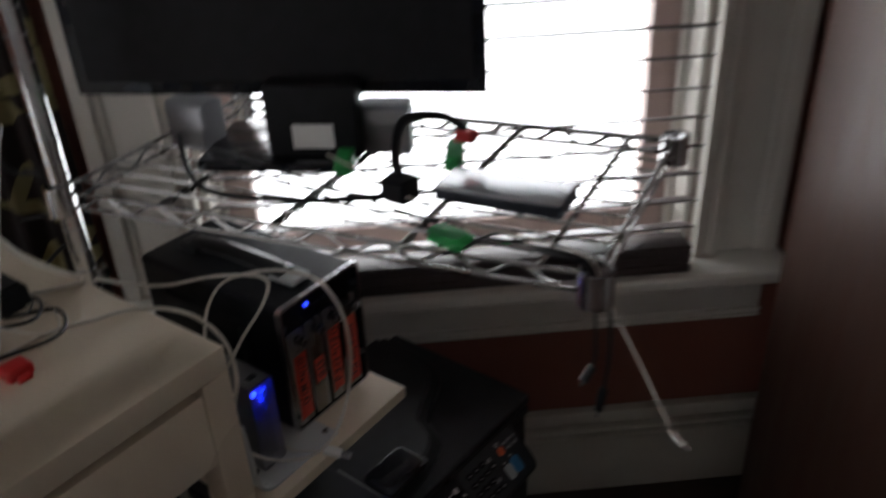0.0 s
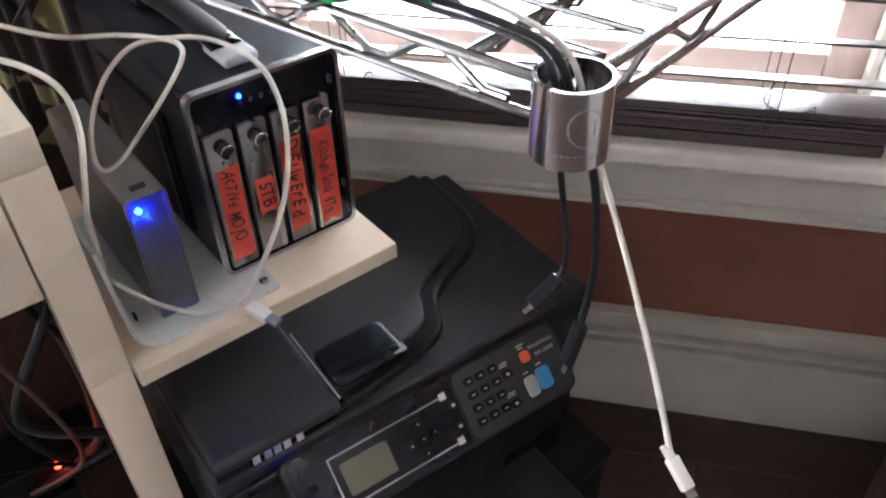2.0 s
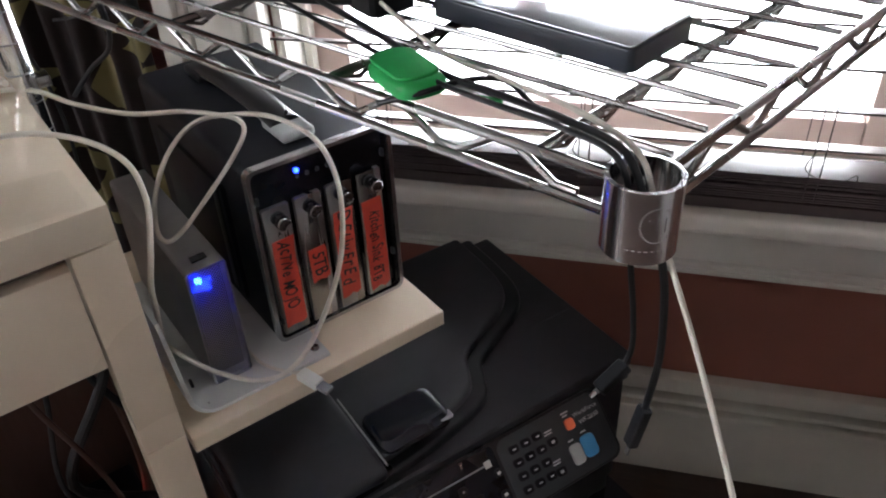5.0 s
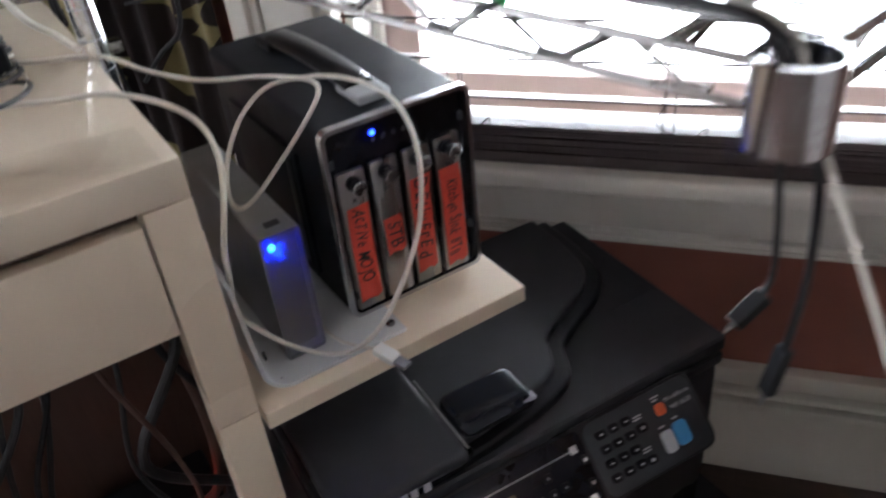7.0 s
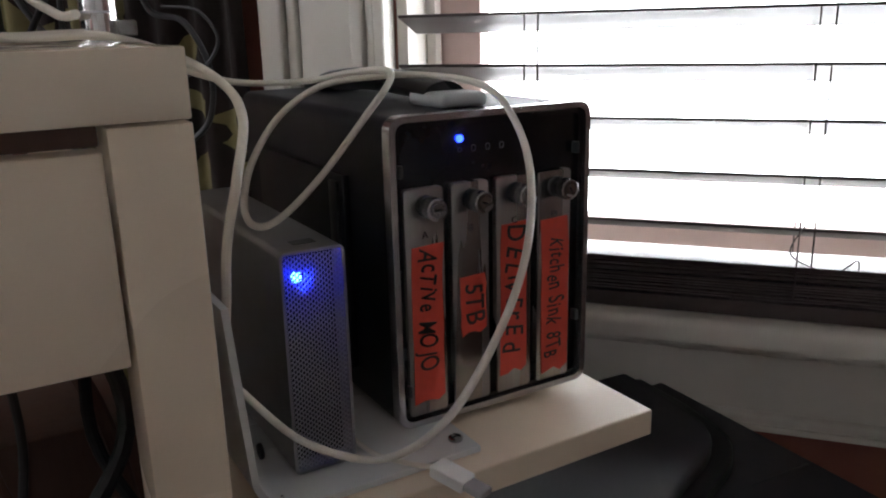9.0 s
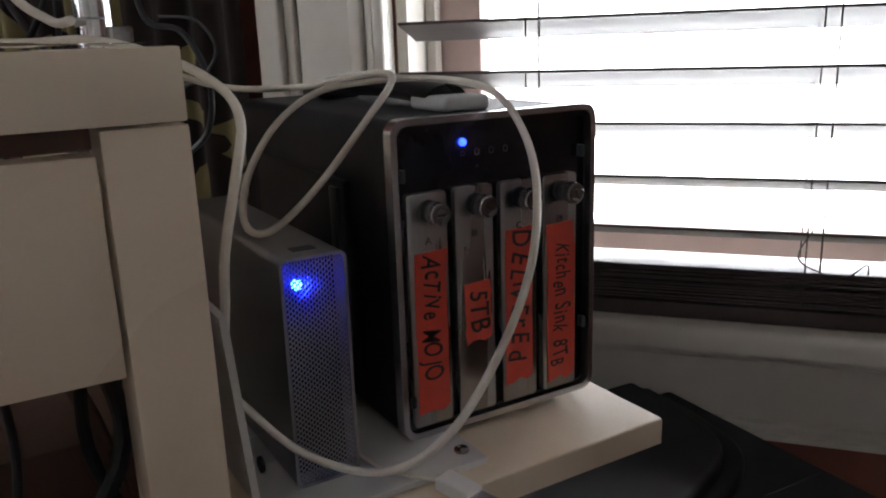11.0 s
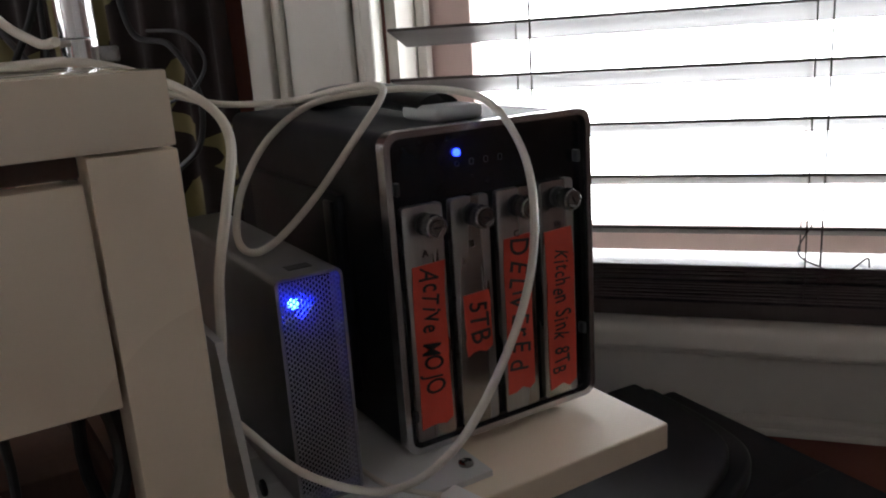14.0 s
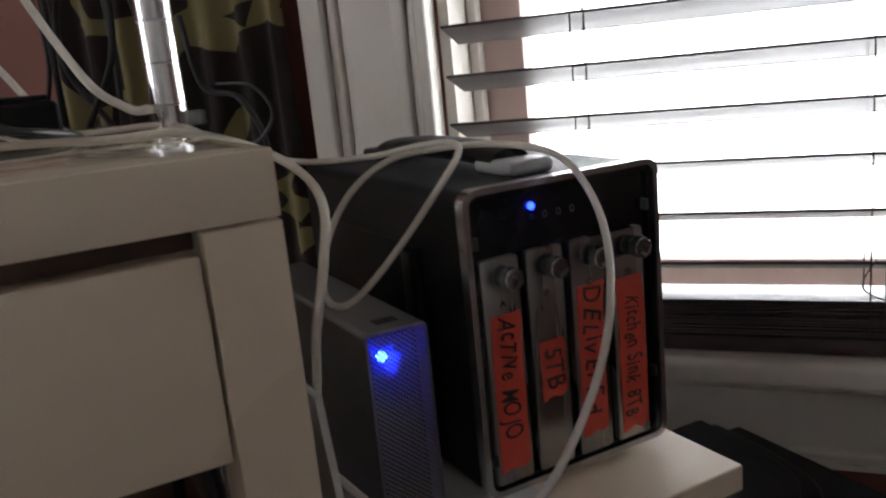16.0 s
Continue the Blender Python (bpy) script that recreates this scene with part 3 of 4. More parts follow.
# the carrying handle on top
mount = part("handle_mount", box(0.046, 0.076, 0.018, 0.060, BZ1, BZ1 + 0.0085, 0.004, 4), PALE_GREY, bay, "pale grey handle mount")
part("handle_mount", box(0.040, 0.072, 0.180, 0.215, BZ1, BZ1 + 0.009, 0.004, 4), BLACK_SATIN, bay)
rows, bm = [], bmesh.new()
for k in range(21):
    t = k / 20
    y = 0.040 + 0.155 * t
    x = 0.060 - 0.004 * t
    z = BZ1 + 0.0065 + 0.005 * math.sin(math.pi * t) ** 0.7
    rows.append([bm.verts.new((x + 0.0135 * math.cos(a), y, z + 0.0075 * math.sin(a))) for a in np.linspace(0, 2 * math.pi, 16, endpoint=False)])
for p, q in zip(rows, rows[1:]):
    for k in range(16):
        bm.faces.new((p[k], p[(k + 1) % 16], q[(k + 1) % 16], q[k]))
bm.faces.new(rows[0][::-1])
bm.faces.new(rows[-1])
bmesh.ops.recalc_face_normals(bm, faces=bm.faces[:])
part("handle_grip", bm, BLACK_SATIN, bay, "curved black rubber grip")
# the low black box of the enclosure's side frame
part("side_rib", box(-0.0035, 0.001, 0.05, 0.20, BZ0 + 0.02, 0.826, 0.0012), BAY_METAL, bay)
part("side_rib", box(-0.006, -0.0036, 0.055, 0.066, BZ0 + 0.03, 0.822, 0.001), BLACK_SATIN, bay)

# ---- silver drive ----
sil = thing("external_drive", "slim grey aluminium external drive with perforated front standing upright", "external drive")
X0, X1, Z0, Z1, YF = -0.0665, -0.0325, SZ + 0.0046, 0.8050, -0.0145
part("housing", front(round_rect(X0, X1, Z0, Z1, 0.0035), 0.165, YF + 0.0125), ALU, sil)
bm = ring(round_rect(X0, X1, Z0, Z1, 0.0035), round_rect(X0 + 0.0016, X1 - 0.0016, Z0 + 0.0016, Z1 - 0.0016, 0.002), -YF - 0.0126, -YF + 0.0005)
bm.transform(FACE_FRONT)
part("front_rim", bm, ALU, sil)
PW, PH, HOLE = 0.00150, 0.0027, 0.00074
nx, nz = int((X1 - X0 - 0.0034) / PW), int((Z1 - Z0 - 0.0034) / PH)
verts, faces = [], []
ox, oz = (X0 + X1) / 2 - nx * PW / 2, (Z0 + Z1) / 2 - nz * PH / 2
for i in range(nx):
    for j in range(nz):
        cx, cz = ox + (i + 0.5) * PW, oz + (j + 0.5) * PH + (i % 2) * PH / 2
        o = len(verts)
        a2, c2 = PW / 2, PH / 2
        sq = ((-a2, -c2), (0, -c2), (a2, -c2), (a2, 0), (a2, c2), (0, c2), (-a2, c2), (-a2, 0))
        verts += [(cx + a, YF, min(cz + c, Z1 - 0.001)) for a, c in sq]
        for dy in (0.0, 0.0007):
            verts += [(cx + HOLE * math.cos(radians(225 + 45 * k)), YF + dy, min(cz + HOLE * 1.45 * math.sin(radians(225 + 45 * k)), Z1 - 0.0012)) for k in range(8)]
        for k in range(8):
            n2 = (k + 1) % 8
            faces.append((o + k, o + n2, o + 8 + n2, o + 8 + k))
            faces.append((o + 8 + k, o + 8 + n2, o + 16 + n2, o + 16 + k))
me = bpy.data.meshes.new("front_mesh")
me.from_pydata(verts, [], faces)
me.materials.append(GRILLE)
mesh_ob = new("front_mesh", me)
mesh_ob.parent = sil
mesh_ob["label"] = "perforated dark metal front"
bm = bmesh.new()
bmesh.ops.create_uvsphere(bm, u_segments=12, v_segments=8, radius=0.0028)
bl = part("drive_light", bm, DRIVE_LED, sil, "lit blue light behind the mesh")
bl.location = (X0 + 0.0105, YF + 0.0062, Z1 - 0.0150)
part("inner_frame", front(round_rect(X0 + 0.002, X1 - 0.002, Z0 + 0.002, Z1 - 0.002, 0.002), YF + 0.0124, YF + 0.0105), BLACK, sil)
part("top_label", box(-0.055, -0.043, -0.004, 0.004, Z1 + 0.0001, Z1 + 0.0004), PANEL_GREY, sil)

# ---- printer and its stand ----
prn = thing("printer", "black all-in-one inkjet printer with control panel", "printer", pose(0, 0, 0, 0, 0, -3))
PX0, PX1 = -0.085, 0.329
part("body", box(PX0, PX1, -0.118, 0.138, 0.385, 0.548, 0.012, 3), PRINTER_BLACK, prn)
part("front_cover", box(PX0 + 0.004, PX1 - 0.05, -0.155, -0.113, 0.387, 0.505, 0.01, 3), PRINTER_SATIN, prn)
tray = part("paper_tray", box(PX0 + 0.04, PX1 - 0.09, -0.265, -0.145, 0.392, 0.42, 0.005, 3), PRINTER_BLACK, prn)
part("tray_lip", box(PX0 + 0.05, PX1 - 0.1, -0.267, -0.261, 0.395, 0.432, 0.002), PRINTER_SATIN, tray)
part("scanner_bed", box(PX0 + 0.002, PX1 - 0.002, -0.122, 0.138, 0.5485, 0.563, 0.004, 3), PRINTER_SATIN, prn)
part("scanner_lid", box(PX0, PX1, -0.122, 0.138, 0.565, 0.584, 0.006, 3), PRINTER_BLACK, prn)

# the document feeder: its edge swings in an S
edge = smooth_line([(0.300, 0.132, 0), (0.298, 0.07, 0), (0.288, 0.020, 0), (0.262, -0.008, 0), (0.220, -0.028, 0), (0.190, -0.046, 0), (0.177, -0.070, 0), (0.165, -0.088, 0), (0.135, -0.101, 0), (0.09, -0.110, 0), (0.05, -0.115, 0), (0.0, -0.118, 0)], 6)
outline = [(p.x, p.y) for p in edge][::-1] + [(0.296, 0.136), (PX0 + 0.004, 0.136), (PX0 + 0.004, -0.118)]
part("feeder_base", prism(outline, 0.5845, 0.5955, 0.004, 3), PRINTER_SATIN, prn)
shrunk = [(PX0 + 0.006 + (x - PX0 - 0.006) * 0.95, y * 0.95 + 0.005) for x, y in outline]
part("feeder_cover", prism(shrunk, 0.5957, 0.606, 0.005, 4), PRINTER_BLACK, prn)
part("feeder_block", box(PX0 + 0.002, 0.036, -0.124, 0.10, 0.5957, 0.6100, 0.008, 4), PRINTER_BLACK, prn)
part("output_latch", prism(round_rect(0.040, 0.116, -0.108, -0.056, 0.012), 0.6062, 0.6165, 0.0085, 5), GLOSS_BLACK, prn, "glossy black latch")
part("latch_tip", box(0.101, 0.1150, -0.1065, -0.0970, 0.6105, 0.6145, 0.0019, 3), GREY_PLASTIC, prn)
# pale strip: the highlight along the feeder seam, put in as colour
part("seam_highlight", box(0.0375, 0.0392, -0.116, -0.02, 0.6055, 0.6072, 0.0004), GREY_KEY, prn)
part("lid_groove", box(0.262, 0.3215, -0.0285, -0.0270, 0.5838, 0.5846, 0.0003), PANEL_GREY, prn)

# the sloping control panel
PM = Matrix.Translation((0.0175, -0.1221, 0.5738)) @ pose(0, 0, 0, 46, 0, -0.5) @ Matrix.Diagonal((0.90, 0.86, 1, 1))   # x along, -y down the slope, z out of it
panel = part("control_panel", prism(round_rect(-0.055, 0.283, -0.088, 0.0, 0.014), -0.016, 0.0, 0.002), BLACK_SATIN, prn)
panel.matrix_basis = PM
part("panel_sheet", prism(round_rect(0.142, 0.279, -0.084, -0.004, 0.012), 0.0002, 0.0010, 0.0003), PANEL_GREY, panel)
part("panel_sheet", prism(round_rect(-0.050, 0.138, -0.084, -0.004, 0.005), 0.0002, 0.0008, 0.0003), GLOSS_BLACK, panel)
bm = box(-0.010, 0.122, -0.0215, -0.0200, 0.0008, 0.0018)
box(-0.0105, -0.009, -0.075, -0.0200, 0.0008, 0.0018, bm=bm)
box(-0.010, 0.122, -0.075, -0.0735, 0.0008, 0.0018, bm=bm)
part("silver_frame", bm, PRINT_GREY, panel, "thin silver frame line")
for y in (-0.0215, -0.0740):
    part("frame_corner", box(0.122, 0.130, y - 0.003, y + 0.005, 0.0008, 0.0020, 0.0006), PLUG_WHITE, panel)
part("display", prism(round_rect(-0.001, 0.052, -0.066, -0.031, 0.002), 0.0009, 0.0019), LCD, panel, "unlit grey-green display")


def key(x, y, w, h, material, label="", parent=panel):
    return part("key", prism(round_rect(x - w / 2, x + w / 2, y - h / 2, y + h / 2, min(w, h) * 0.3, 3), 0.0009, 0.0034, 0.0008), material, parent, label)


for x, y in ((0.089, -0.033), (0.103, -0.049), (0.087, -0.066), (0.074, -0.051), (0.0885, -0.050)):
    k = key(x, y, 0.010, 0.009, BLACK)
    part("key_mark", prism([(x - 0.0015, y - 0.0012), (x + 0.0015, y - 0.0012), (x, y + 0.0015)], 0.0034, 0.0037), PRINT_GREY, k)
for x, y in ((0.133, -0.034), (0.131, -0.058)):
    k = key(x, y, 0.009, 0.009, BLACK)
    part("key_mark", box(x - 0.002, x + 0.002, y - 0.0016, y + 0.0016, 0.0034, 0.0037), PLUG_WHITE, k)
for r in range(4):
    for c in range(3):
        x, y = 0.160 + 0.0155 * c - 0.001 * r, -0.020 - 0.0155 * r
        k = key(x, y, 0.012, 0.0095, BLACK)
        part("key_mark", box(x - 0.002, x + 0.002, y - 0.0007, y + 0.0007, 0.0034, 0.0037), PRINT_GREY, k)
for x, y in ((0.2055, -0.034), (0.201, -0.068)):
    k = key(x, y, 0.012, 0.010, BLACK)
    part("key_mark", box(x - 0.002, x + 0.002, y - 0.0015, y + 0.0015, 0.0034, 0.0037), PRINT_GREY, k)
    part("caption", box(x - 0.006, x + 0.004, y + 0.009, y + 0.0105, 0.0010, 0.0013), PRINT_GREY, panel)
    part("caption", box(x - 0.005, x + 0.005, y + 0.012, y + 0.0135, 0.0010, 0.0013), PRINT_GREY, panel)
key(0.2335, -0.026, 0.012, 0.013, ORANGE_KEY, "orange stop key")
key(0.2275, -0.060, 0.015, 0.024, GREY_KEY, "grey start key")
key(0.2455, -0.058, 0.018, 0.026, BLUE_KEY, "blue start key")
for x, y, w in ((0.233, -0.012, 0.010), (0.232, -0.0155, 0.007), (0.2265, -0.0435, 0.007), (0.245, -0.041, 0.007)):
    part("caption", box(x - w / 2, x + w / 2, y - 0.0009, y + 0.0009, 0.0010, 0.0013), PRINT_GREY, panel)
words("model_name", "WorkForce", 0.0070, Matrix.Translation((0.258, -0.020, 0.0012)), PRINT_GREY, panel, thick=0.0001)
words("model_number", "WF-2650", 0.0070, Matrix.Translation((0.259, -0.030, 0.0012)), PRINT_GREY, panel, thick=0.0001)
bm = bmesh.new()
bmesh.ops.create_uvsphere(bm, u_segments=12, v_segments=8, radius=0.0028)
pl = part("printer_light", bm, BLUE_LED, panel, "lit blue power light")
pl.location = (-0.044, -0.049, 0.001)
key(-0.033, -0.040, 0.010, 0.008, BLACK)
key(-0.030, -0.076, 0.011, 0.009, GREY_KEY)
# the maker's mark on the feeder as plain bars of its size
for k, (a, h) in enumerate(((0.0, 0.0115), (0.0105, 0.0115), (0.0195, 0.0115), (0.0285, 0.0115), (0.0405, 0.0115))):
    bm = box(-0.050 + a, -0.0435 + a, -0.1247, -0.1237, 0.5915, 0.5915 + h * 0.8, 0.0002)
    part("mark_bar", bm, PRINT_GREY, prn)

stand = thing("printer_stand", "dark low table under the printer", "table")
part("top", box(-0.10, 0.325, -0.20, 0.13, 0.345, 0.368, 0.002), BLACK, stand)
for x in (-0.095, 0.285):
    for y in (-0.195, 0.09):
        part("leg", box(x, x + 0.035, y, y + 0.035, FZ, 0.3445, 0.002), BLACK, stand)
for x in (PX0 + 0.03, PX1 - 0.05):
    for y in (-0.10, 0.10):
        part("foot", cyl(0.010, 0.368, 0.386, 16), RUBBER, prn).location = (x, y, 0)

# ---- wire shelf ----
WA = Vector((0.0235, -0.3658, 1.0142))
WE = Vector((-0.238, 0.971, 0))
WF = Vector((0.986, 0.167, 0))
RX, RY = 0.302, 0.555
rack = thing("wire_shelf", "chromed wire shelf with corner collars on posts", "wire shelf")


def rk(x, y, z=0.0):
    return WA + WF * x + WE * y + Vector((0, 0, z))


def rod(name, points, r, material=WIRE_CHROME, sides=10, curve=False, parent=rack):
    return part(name, tube([rk(*p) for p in points], r, sides, curve), material, parent)


circle = [(math.cos(a), math.sin(a)) for a in np.linspace(0, 2 * math.pi, 48, endpoint=False)]
for x, y in ((0, 0), (RX, 0), (0, RY), (RX, RY)):
    col = part("collar", ring([(0.0150 * a, 0.0150 * c) for a, c in circle], [(0.0131 * a, 0.0131 * c) for a, c in circle], -0.0255, 0.006), CHROME, rack, "polished chrome collar")
    col.location = rk(x, y)
    if (x, y) == (0, 0):
        # a faint pressed ring with plain bars
        stamp = bmesh.new()
        for k in range(3):
            a = radians(-128 + 13 * k)
            merge(stamp, box(-0.0003, 0.0003, -0.0002, 0.0002, -0.003, 0.003), Matrix.Translation((0.0151 * math.cos(a), 0.0151 * math.sin(a), -0.008)) @ Matrix.Rotation(a + math.pi / 2, 4, "Z"))
        for k in range(40):
            f = 2 * math.pi * k / 40
            a = radians(-115) + 0.44 * math.cos(f)
            merge(stamp, box(-0.0005, 0.0005, -0.00015, 0.00015, -0.0003, 0.0003), Matrix.Translation((0.0151 * math.cos(a), 0.0151 * math.sin(a), -0.008 + 0.0075 * math.sin(f))) @ Matrix.Rotation(a + math.pi / 2, 4, "Z"))
        for k in range(9):
            a = radians(-155 + 9 * k)
            merge(stamp, box(-0.0006, 0.0006, -0.00015, 0.00015, -0.0010, 0.0010), Matrix.Translation((0.0151 * math.cos(a), 0.0151 * math.sin(a), -0.020)) @ Matrix.Rotation(a + math.pi / 2, 4, "Z"))
        part("pressed_mark", stamp, CHROME, col)
G = 0.0138
for z, r in ((0.0, 0.0024), (-0.0165, 0.0022)):
    rod("rim_wire", [(0, G, z), (0, RY - G, z)], r)
    rod("rim_wire", [(RX, G, z), (RX, RY - G, z)], r)
    rod("rim_wire", [(G, 0, z), (RX - G, 0, z)], r)
    rod("rim_wire", [(G, RY, z), (RX - G, RY, z)], r)


def truss(fixed, along, length, n):
    """The bent wire between the two rim wires of one side."""
    pts = []
    step = (length - 0.06) / n
    for k in range(n + 1):
        a = 0.03 + step * k
        if k % 2 == 0:
            pts += [(a, -0.0148), (a + step * 0.35, -0.0148)]
        else:
            pts += [(a, -0.0025), (a + step * 0.35, -0.0025)]
    off = 0.003 if fixed == 0 else -0.003
    rod("truss_wire", [((fixed + off, a, z) if along == "y" else (a, fixed + off, z)) for a, z in pts], 0.0019, sides=8)


truss(0, "y", RY, 16)
truss(RX, "y", RY, 16)
truss(0, "x", RX, 8)
truss(RY, "x", RX, 8)
for k in range(1, 12):
    x = 0.0262 * k - 0.004
    rod("deck_wire", [(x, 0.002, 0.0035), (x, RY - 0.002, 0.0035)], 0.0016, sides=8)
for y in (0.048, 0.17, 0.30, 0.43):
    rod("cross_wire", [(0.0, y, -0.0005), (RX, y, -0.0005)], 0.0026, sides=8)
    zig = []
    for k in range(22):
        zig.append((0.006 + 0.0138 * k, y, -0.006 if k % 2 else -0.001))
    rod("cross_zigzag", zig, 0.0013, sides=6)
PB = rk(0.005, RY)
post = part("post", tube([(PB.x, PB.y, FZ), (PB.x, PB.y, 1.6)], 0.0108, 28, False), CHROME, rack, "chrome post with ringed grooves")
for k in range(62):
    z = 0.03 + 0.0254 * k
    g = part("groove", ring([(0.01095 * a, 0.01095 * c) for a, c in circle[::2]], [(0.0104 * a, 0.0104 * c) for a, c in circle[::2]], z, z + 0.0012), ALU_DARK, post) if 0.8 < z < 1.4 else None
    if g:
        g.location = (PB.x, PB.y, 0)
part("foot_clamp", box(PB.x + 0.006, PB.x + 0.02, PB.y - 0.012, PB.y + 0.004, 0.905, 0.915, 0.002), STEEL, rack)

# ---- things on the wire shelf ----
hd = thing("portable_drive", "flat black portable drive with pale top on the wire shelf", "portable drive", pose(0.0998, -0.2357, WA.z + 0.0052, 0, 0, 10.5))
part("case", prism(round_rect(-0.0277, 0.0277, -0.0625, 0.0625, 0.004), 0.0, 0.0118, 0.0016, 3), NAVY, hd)
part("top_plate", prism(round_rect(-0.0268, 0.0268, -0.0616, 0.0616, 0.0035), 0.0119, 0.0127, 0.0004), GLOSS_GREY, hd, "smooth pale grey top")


def clamp(m, label, double=True):
    c = thing("spring_clamp", label, "clamp", m, "green clamps")
    part("jaw", prism(round_rect(-0.010, 0.010, -0.022, 0.022, 0.008), 0.0, 0.010, 0.0045, 4), GREEN, c)
    up = part("jaw" if double else "pad", prism(round_rect(-0.009, 0.009, -0.020, 0.018, 0.007), 0.0, 0.007 if double else 0.002, 0.003 if double else 0.001, 4), GREEN, c)
    up.matrix_basis = pose(0, 0.003, 0.0102, 9 if double else 0, 0, 0)
    part("pin", tube([(-0.0115, 0.016, 0.010), (0.0115, 0.016, 0.010)], 0.0017, 10, False), STEEL, c)
    return c


clamp(pose(0.004, -0.239, 1.0194, 0, 0, -6) @ Matrix.Diagonal((1.25, 0.95, 0.7, 1)), "green plastic spring clamp lying on the wire shelf", False)
clamp(pose(0.140, -0.150, 1.0194, 0, 0, -60), "green plastic spring clamp beside the portable drive")
clamp(pose(0.078, -0.056, 1.0194, 0, 0, -60), "green plastic spring clamp below the monitor")
gn = thing("gooseneck_holder", "black flexible holder with a small base", "holder")
part("base", box(0.031, 0.061, -0.167, -0.139, 1.0197, 1.0432, 0.006, 3), BLACK, gn)
part("gooseneck", tube([(0.047, -0.153, 1.037), (0.057, -0.141, 1.060), (0.090, -0.129, 1.080), (0.130, -0.144, 1.073), (0.145, -0.161, 1.057)], 0.005, 12), BLACK, gn)
part("tip", box(0.136, 0.154, -0.172, -0.152, 1.0452, 1.0582, 0.004, 3), RED_PLASTIC, gn, "dull red tip")

mon = thing("monitor", "large black flat monitor on a broad stand", "monitor", pose(0.095, 0.041, WA.z + 0.0052, 0, 0, 29) @ Matrix.Scale(1.09, 4))
part("screen_back", box(-0.012, 0.028, -0.200, 0.200, 0.062, 0.36, 0.006, 3), BLACK, mon)
part("screen_frame", box(-0.018, -0.0125, -0.203, 0.203, 0.058, 0.364, 0.003), GLOSS_BLACK, mon)
part("screen", box(-0.0195, -0.0148, -0.190, 0.190, 0.072, 0.35), BLACK, mon, "dark switched-off screen")
part("neck", box(-0.050, -0.0215, -0.084, 0.006, 0.004, 0.078, 0.006, 3), BLACK, mon)
part("neck_arm", box(-0.0225, -0.0196, -0.075, -0.003, 0.060, 0.076, 0.001), BLACK, mon)
part("foot", prism(round_rect(-0.07, 0.05, -0.075, 0.075, 0.012), 0.0, 0.008, 0.003), GLOSS_BLACK, mon)
part("sticker", box(-0.0508, -0.0502, -0.060, -0.020, 0.016, 0.040), PLUG_WHITE, mon, "white paper sticker")
for px, py, tl in ((0.1345, -0.066, 30), (0.040, 0.130, 10)):
    sp = thing("desk_speaker", "grey wedge-shaped desk speaker on the wire shelf", "speaker", pose(px, py, WA.z + 0.0052, 0, 0, tl), "speakers on the wire shelf")
    part("cabinet", box(-0.012, 0.02, -0.028, 0.028, 0.0, 0.054, 0.005, 3), GREY_PLASTIC, sp)
    part("grille", box(-0.0145, -0.0122, -0.024, 0.024, 0.006, 0.049, 0.001), ALU, sp)

# ---- cables ----
def cable(name, label, points, r, material, per=8):
    ob = part(name, tube(points, r, 10, True, per), material)
    return tagged(ob, label, "cable")


wc = thing("white_cable", "long white charging cable looped over the drives", "cable")
part("lead", tube([(-0.25, 0.28, 0.915), (-0.16, 0.20, 0.9075), (-0.105, 0.165, 0.9070), (-0.075, 0.150, 0.890), (-0.040, 0.130, 0.877), (-0.0025, 0.105, 0.876), (0.0137, 0.068, 0.882), (0.0219, 0.042, 0.884), (0.0175, 0.026, 0.8795), (0.0, 0.023, 0.861), (-0.0225, 0.036, 0.829), (-0.047, 0.034, 0.8105), (-0.0615, 0.032, 0.8085), (-0.0632, 0.044, 0.8165), (-0.0509, 0.065, 0.8355),
     (-0.0278, 0.080, 0.8585), (-0.0002, 0.083, 0.874), (0.0262, 0.0655, 0.879), (0.048, 0.0383, 0.880), (0.061, -0.001, 0.875), (0.0645, -0.0245, 0.8576), (0.0573, -0.0475, 0.8322), (0.0402, -0.066, 0.7968), (0.0125, -0.079, 0.763), (-0.0145, -0.0765, 0.7285), (-0.0375, -0.0555, 0.7070), (-0.066, -0.028, 0.7125), (-0.0905, -0.010, 0.740), (-0.0925, 0.03, 0.735), (-0.088, 0.09, 0.700)], 0.0020, 10), CABLE_WHITE, wc)
wc2 = thing("white_cable", "white cable running over the desk edge", "cable")
part("lead", tube([(-0.42, 0.05, 0.9058), (-0.30, 0.10, 0.9105), (-0.20, 0.112, 0.9085), (-0.15, 0.096, 0.9062), (-0.118, 0.079, 0.9062), (-0.088, 0.060, 0.8960), (-0.0715, 0.034, 0.8825), (-0.0744, -0.004, 0.869), (-0.0865, -0.028, 0.8458), (-0.0935, -0.026, 0.815), (-0.093, -0.012, 0.78), (-0.090, 0.03, 0.72), (-0.086, 0.12, 0.692)], 0.0023, 10), CABLE_WHITE, wc2)
uc = thing("usb_cable", "thin white cable ending in a small plug", "cable")
part("lead", tube([(-0.022, 0.06, 0.6878), (-0.026, 0.017, 0.6878), (-0.024, -0.016, 0.6878), (-0.014, -0.036, 0.6880), (-0.0040, -0.050, 0.6890)], 0.0014, 8), CABLE_WHITE, uc)
PLUG = Matrix.Translation((-0.0040, -0.050, 0.6895)) @ Vector((0.0105, -0.0311, -0.0030)).to_track_quat("X", "Z").to_matrix().to_4x4()
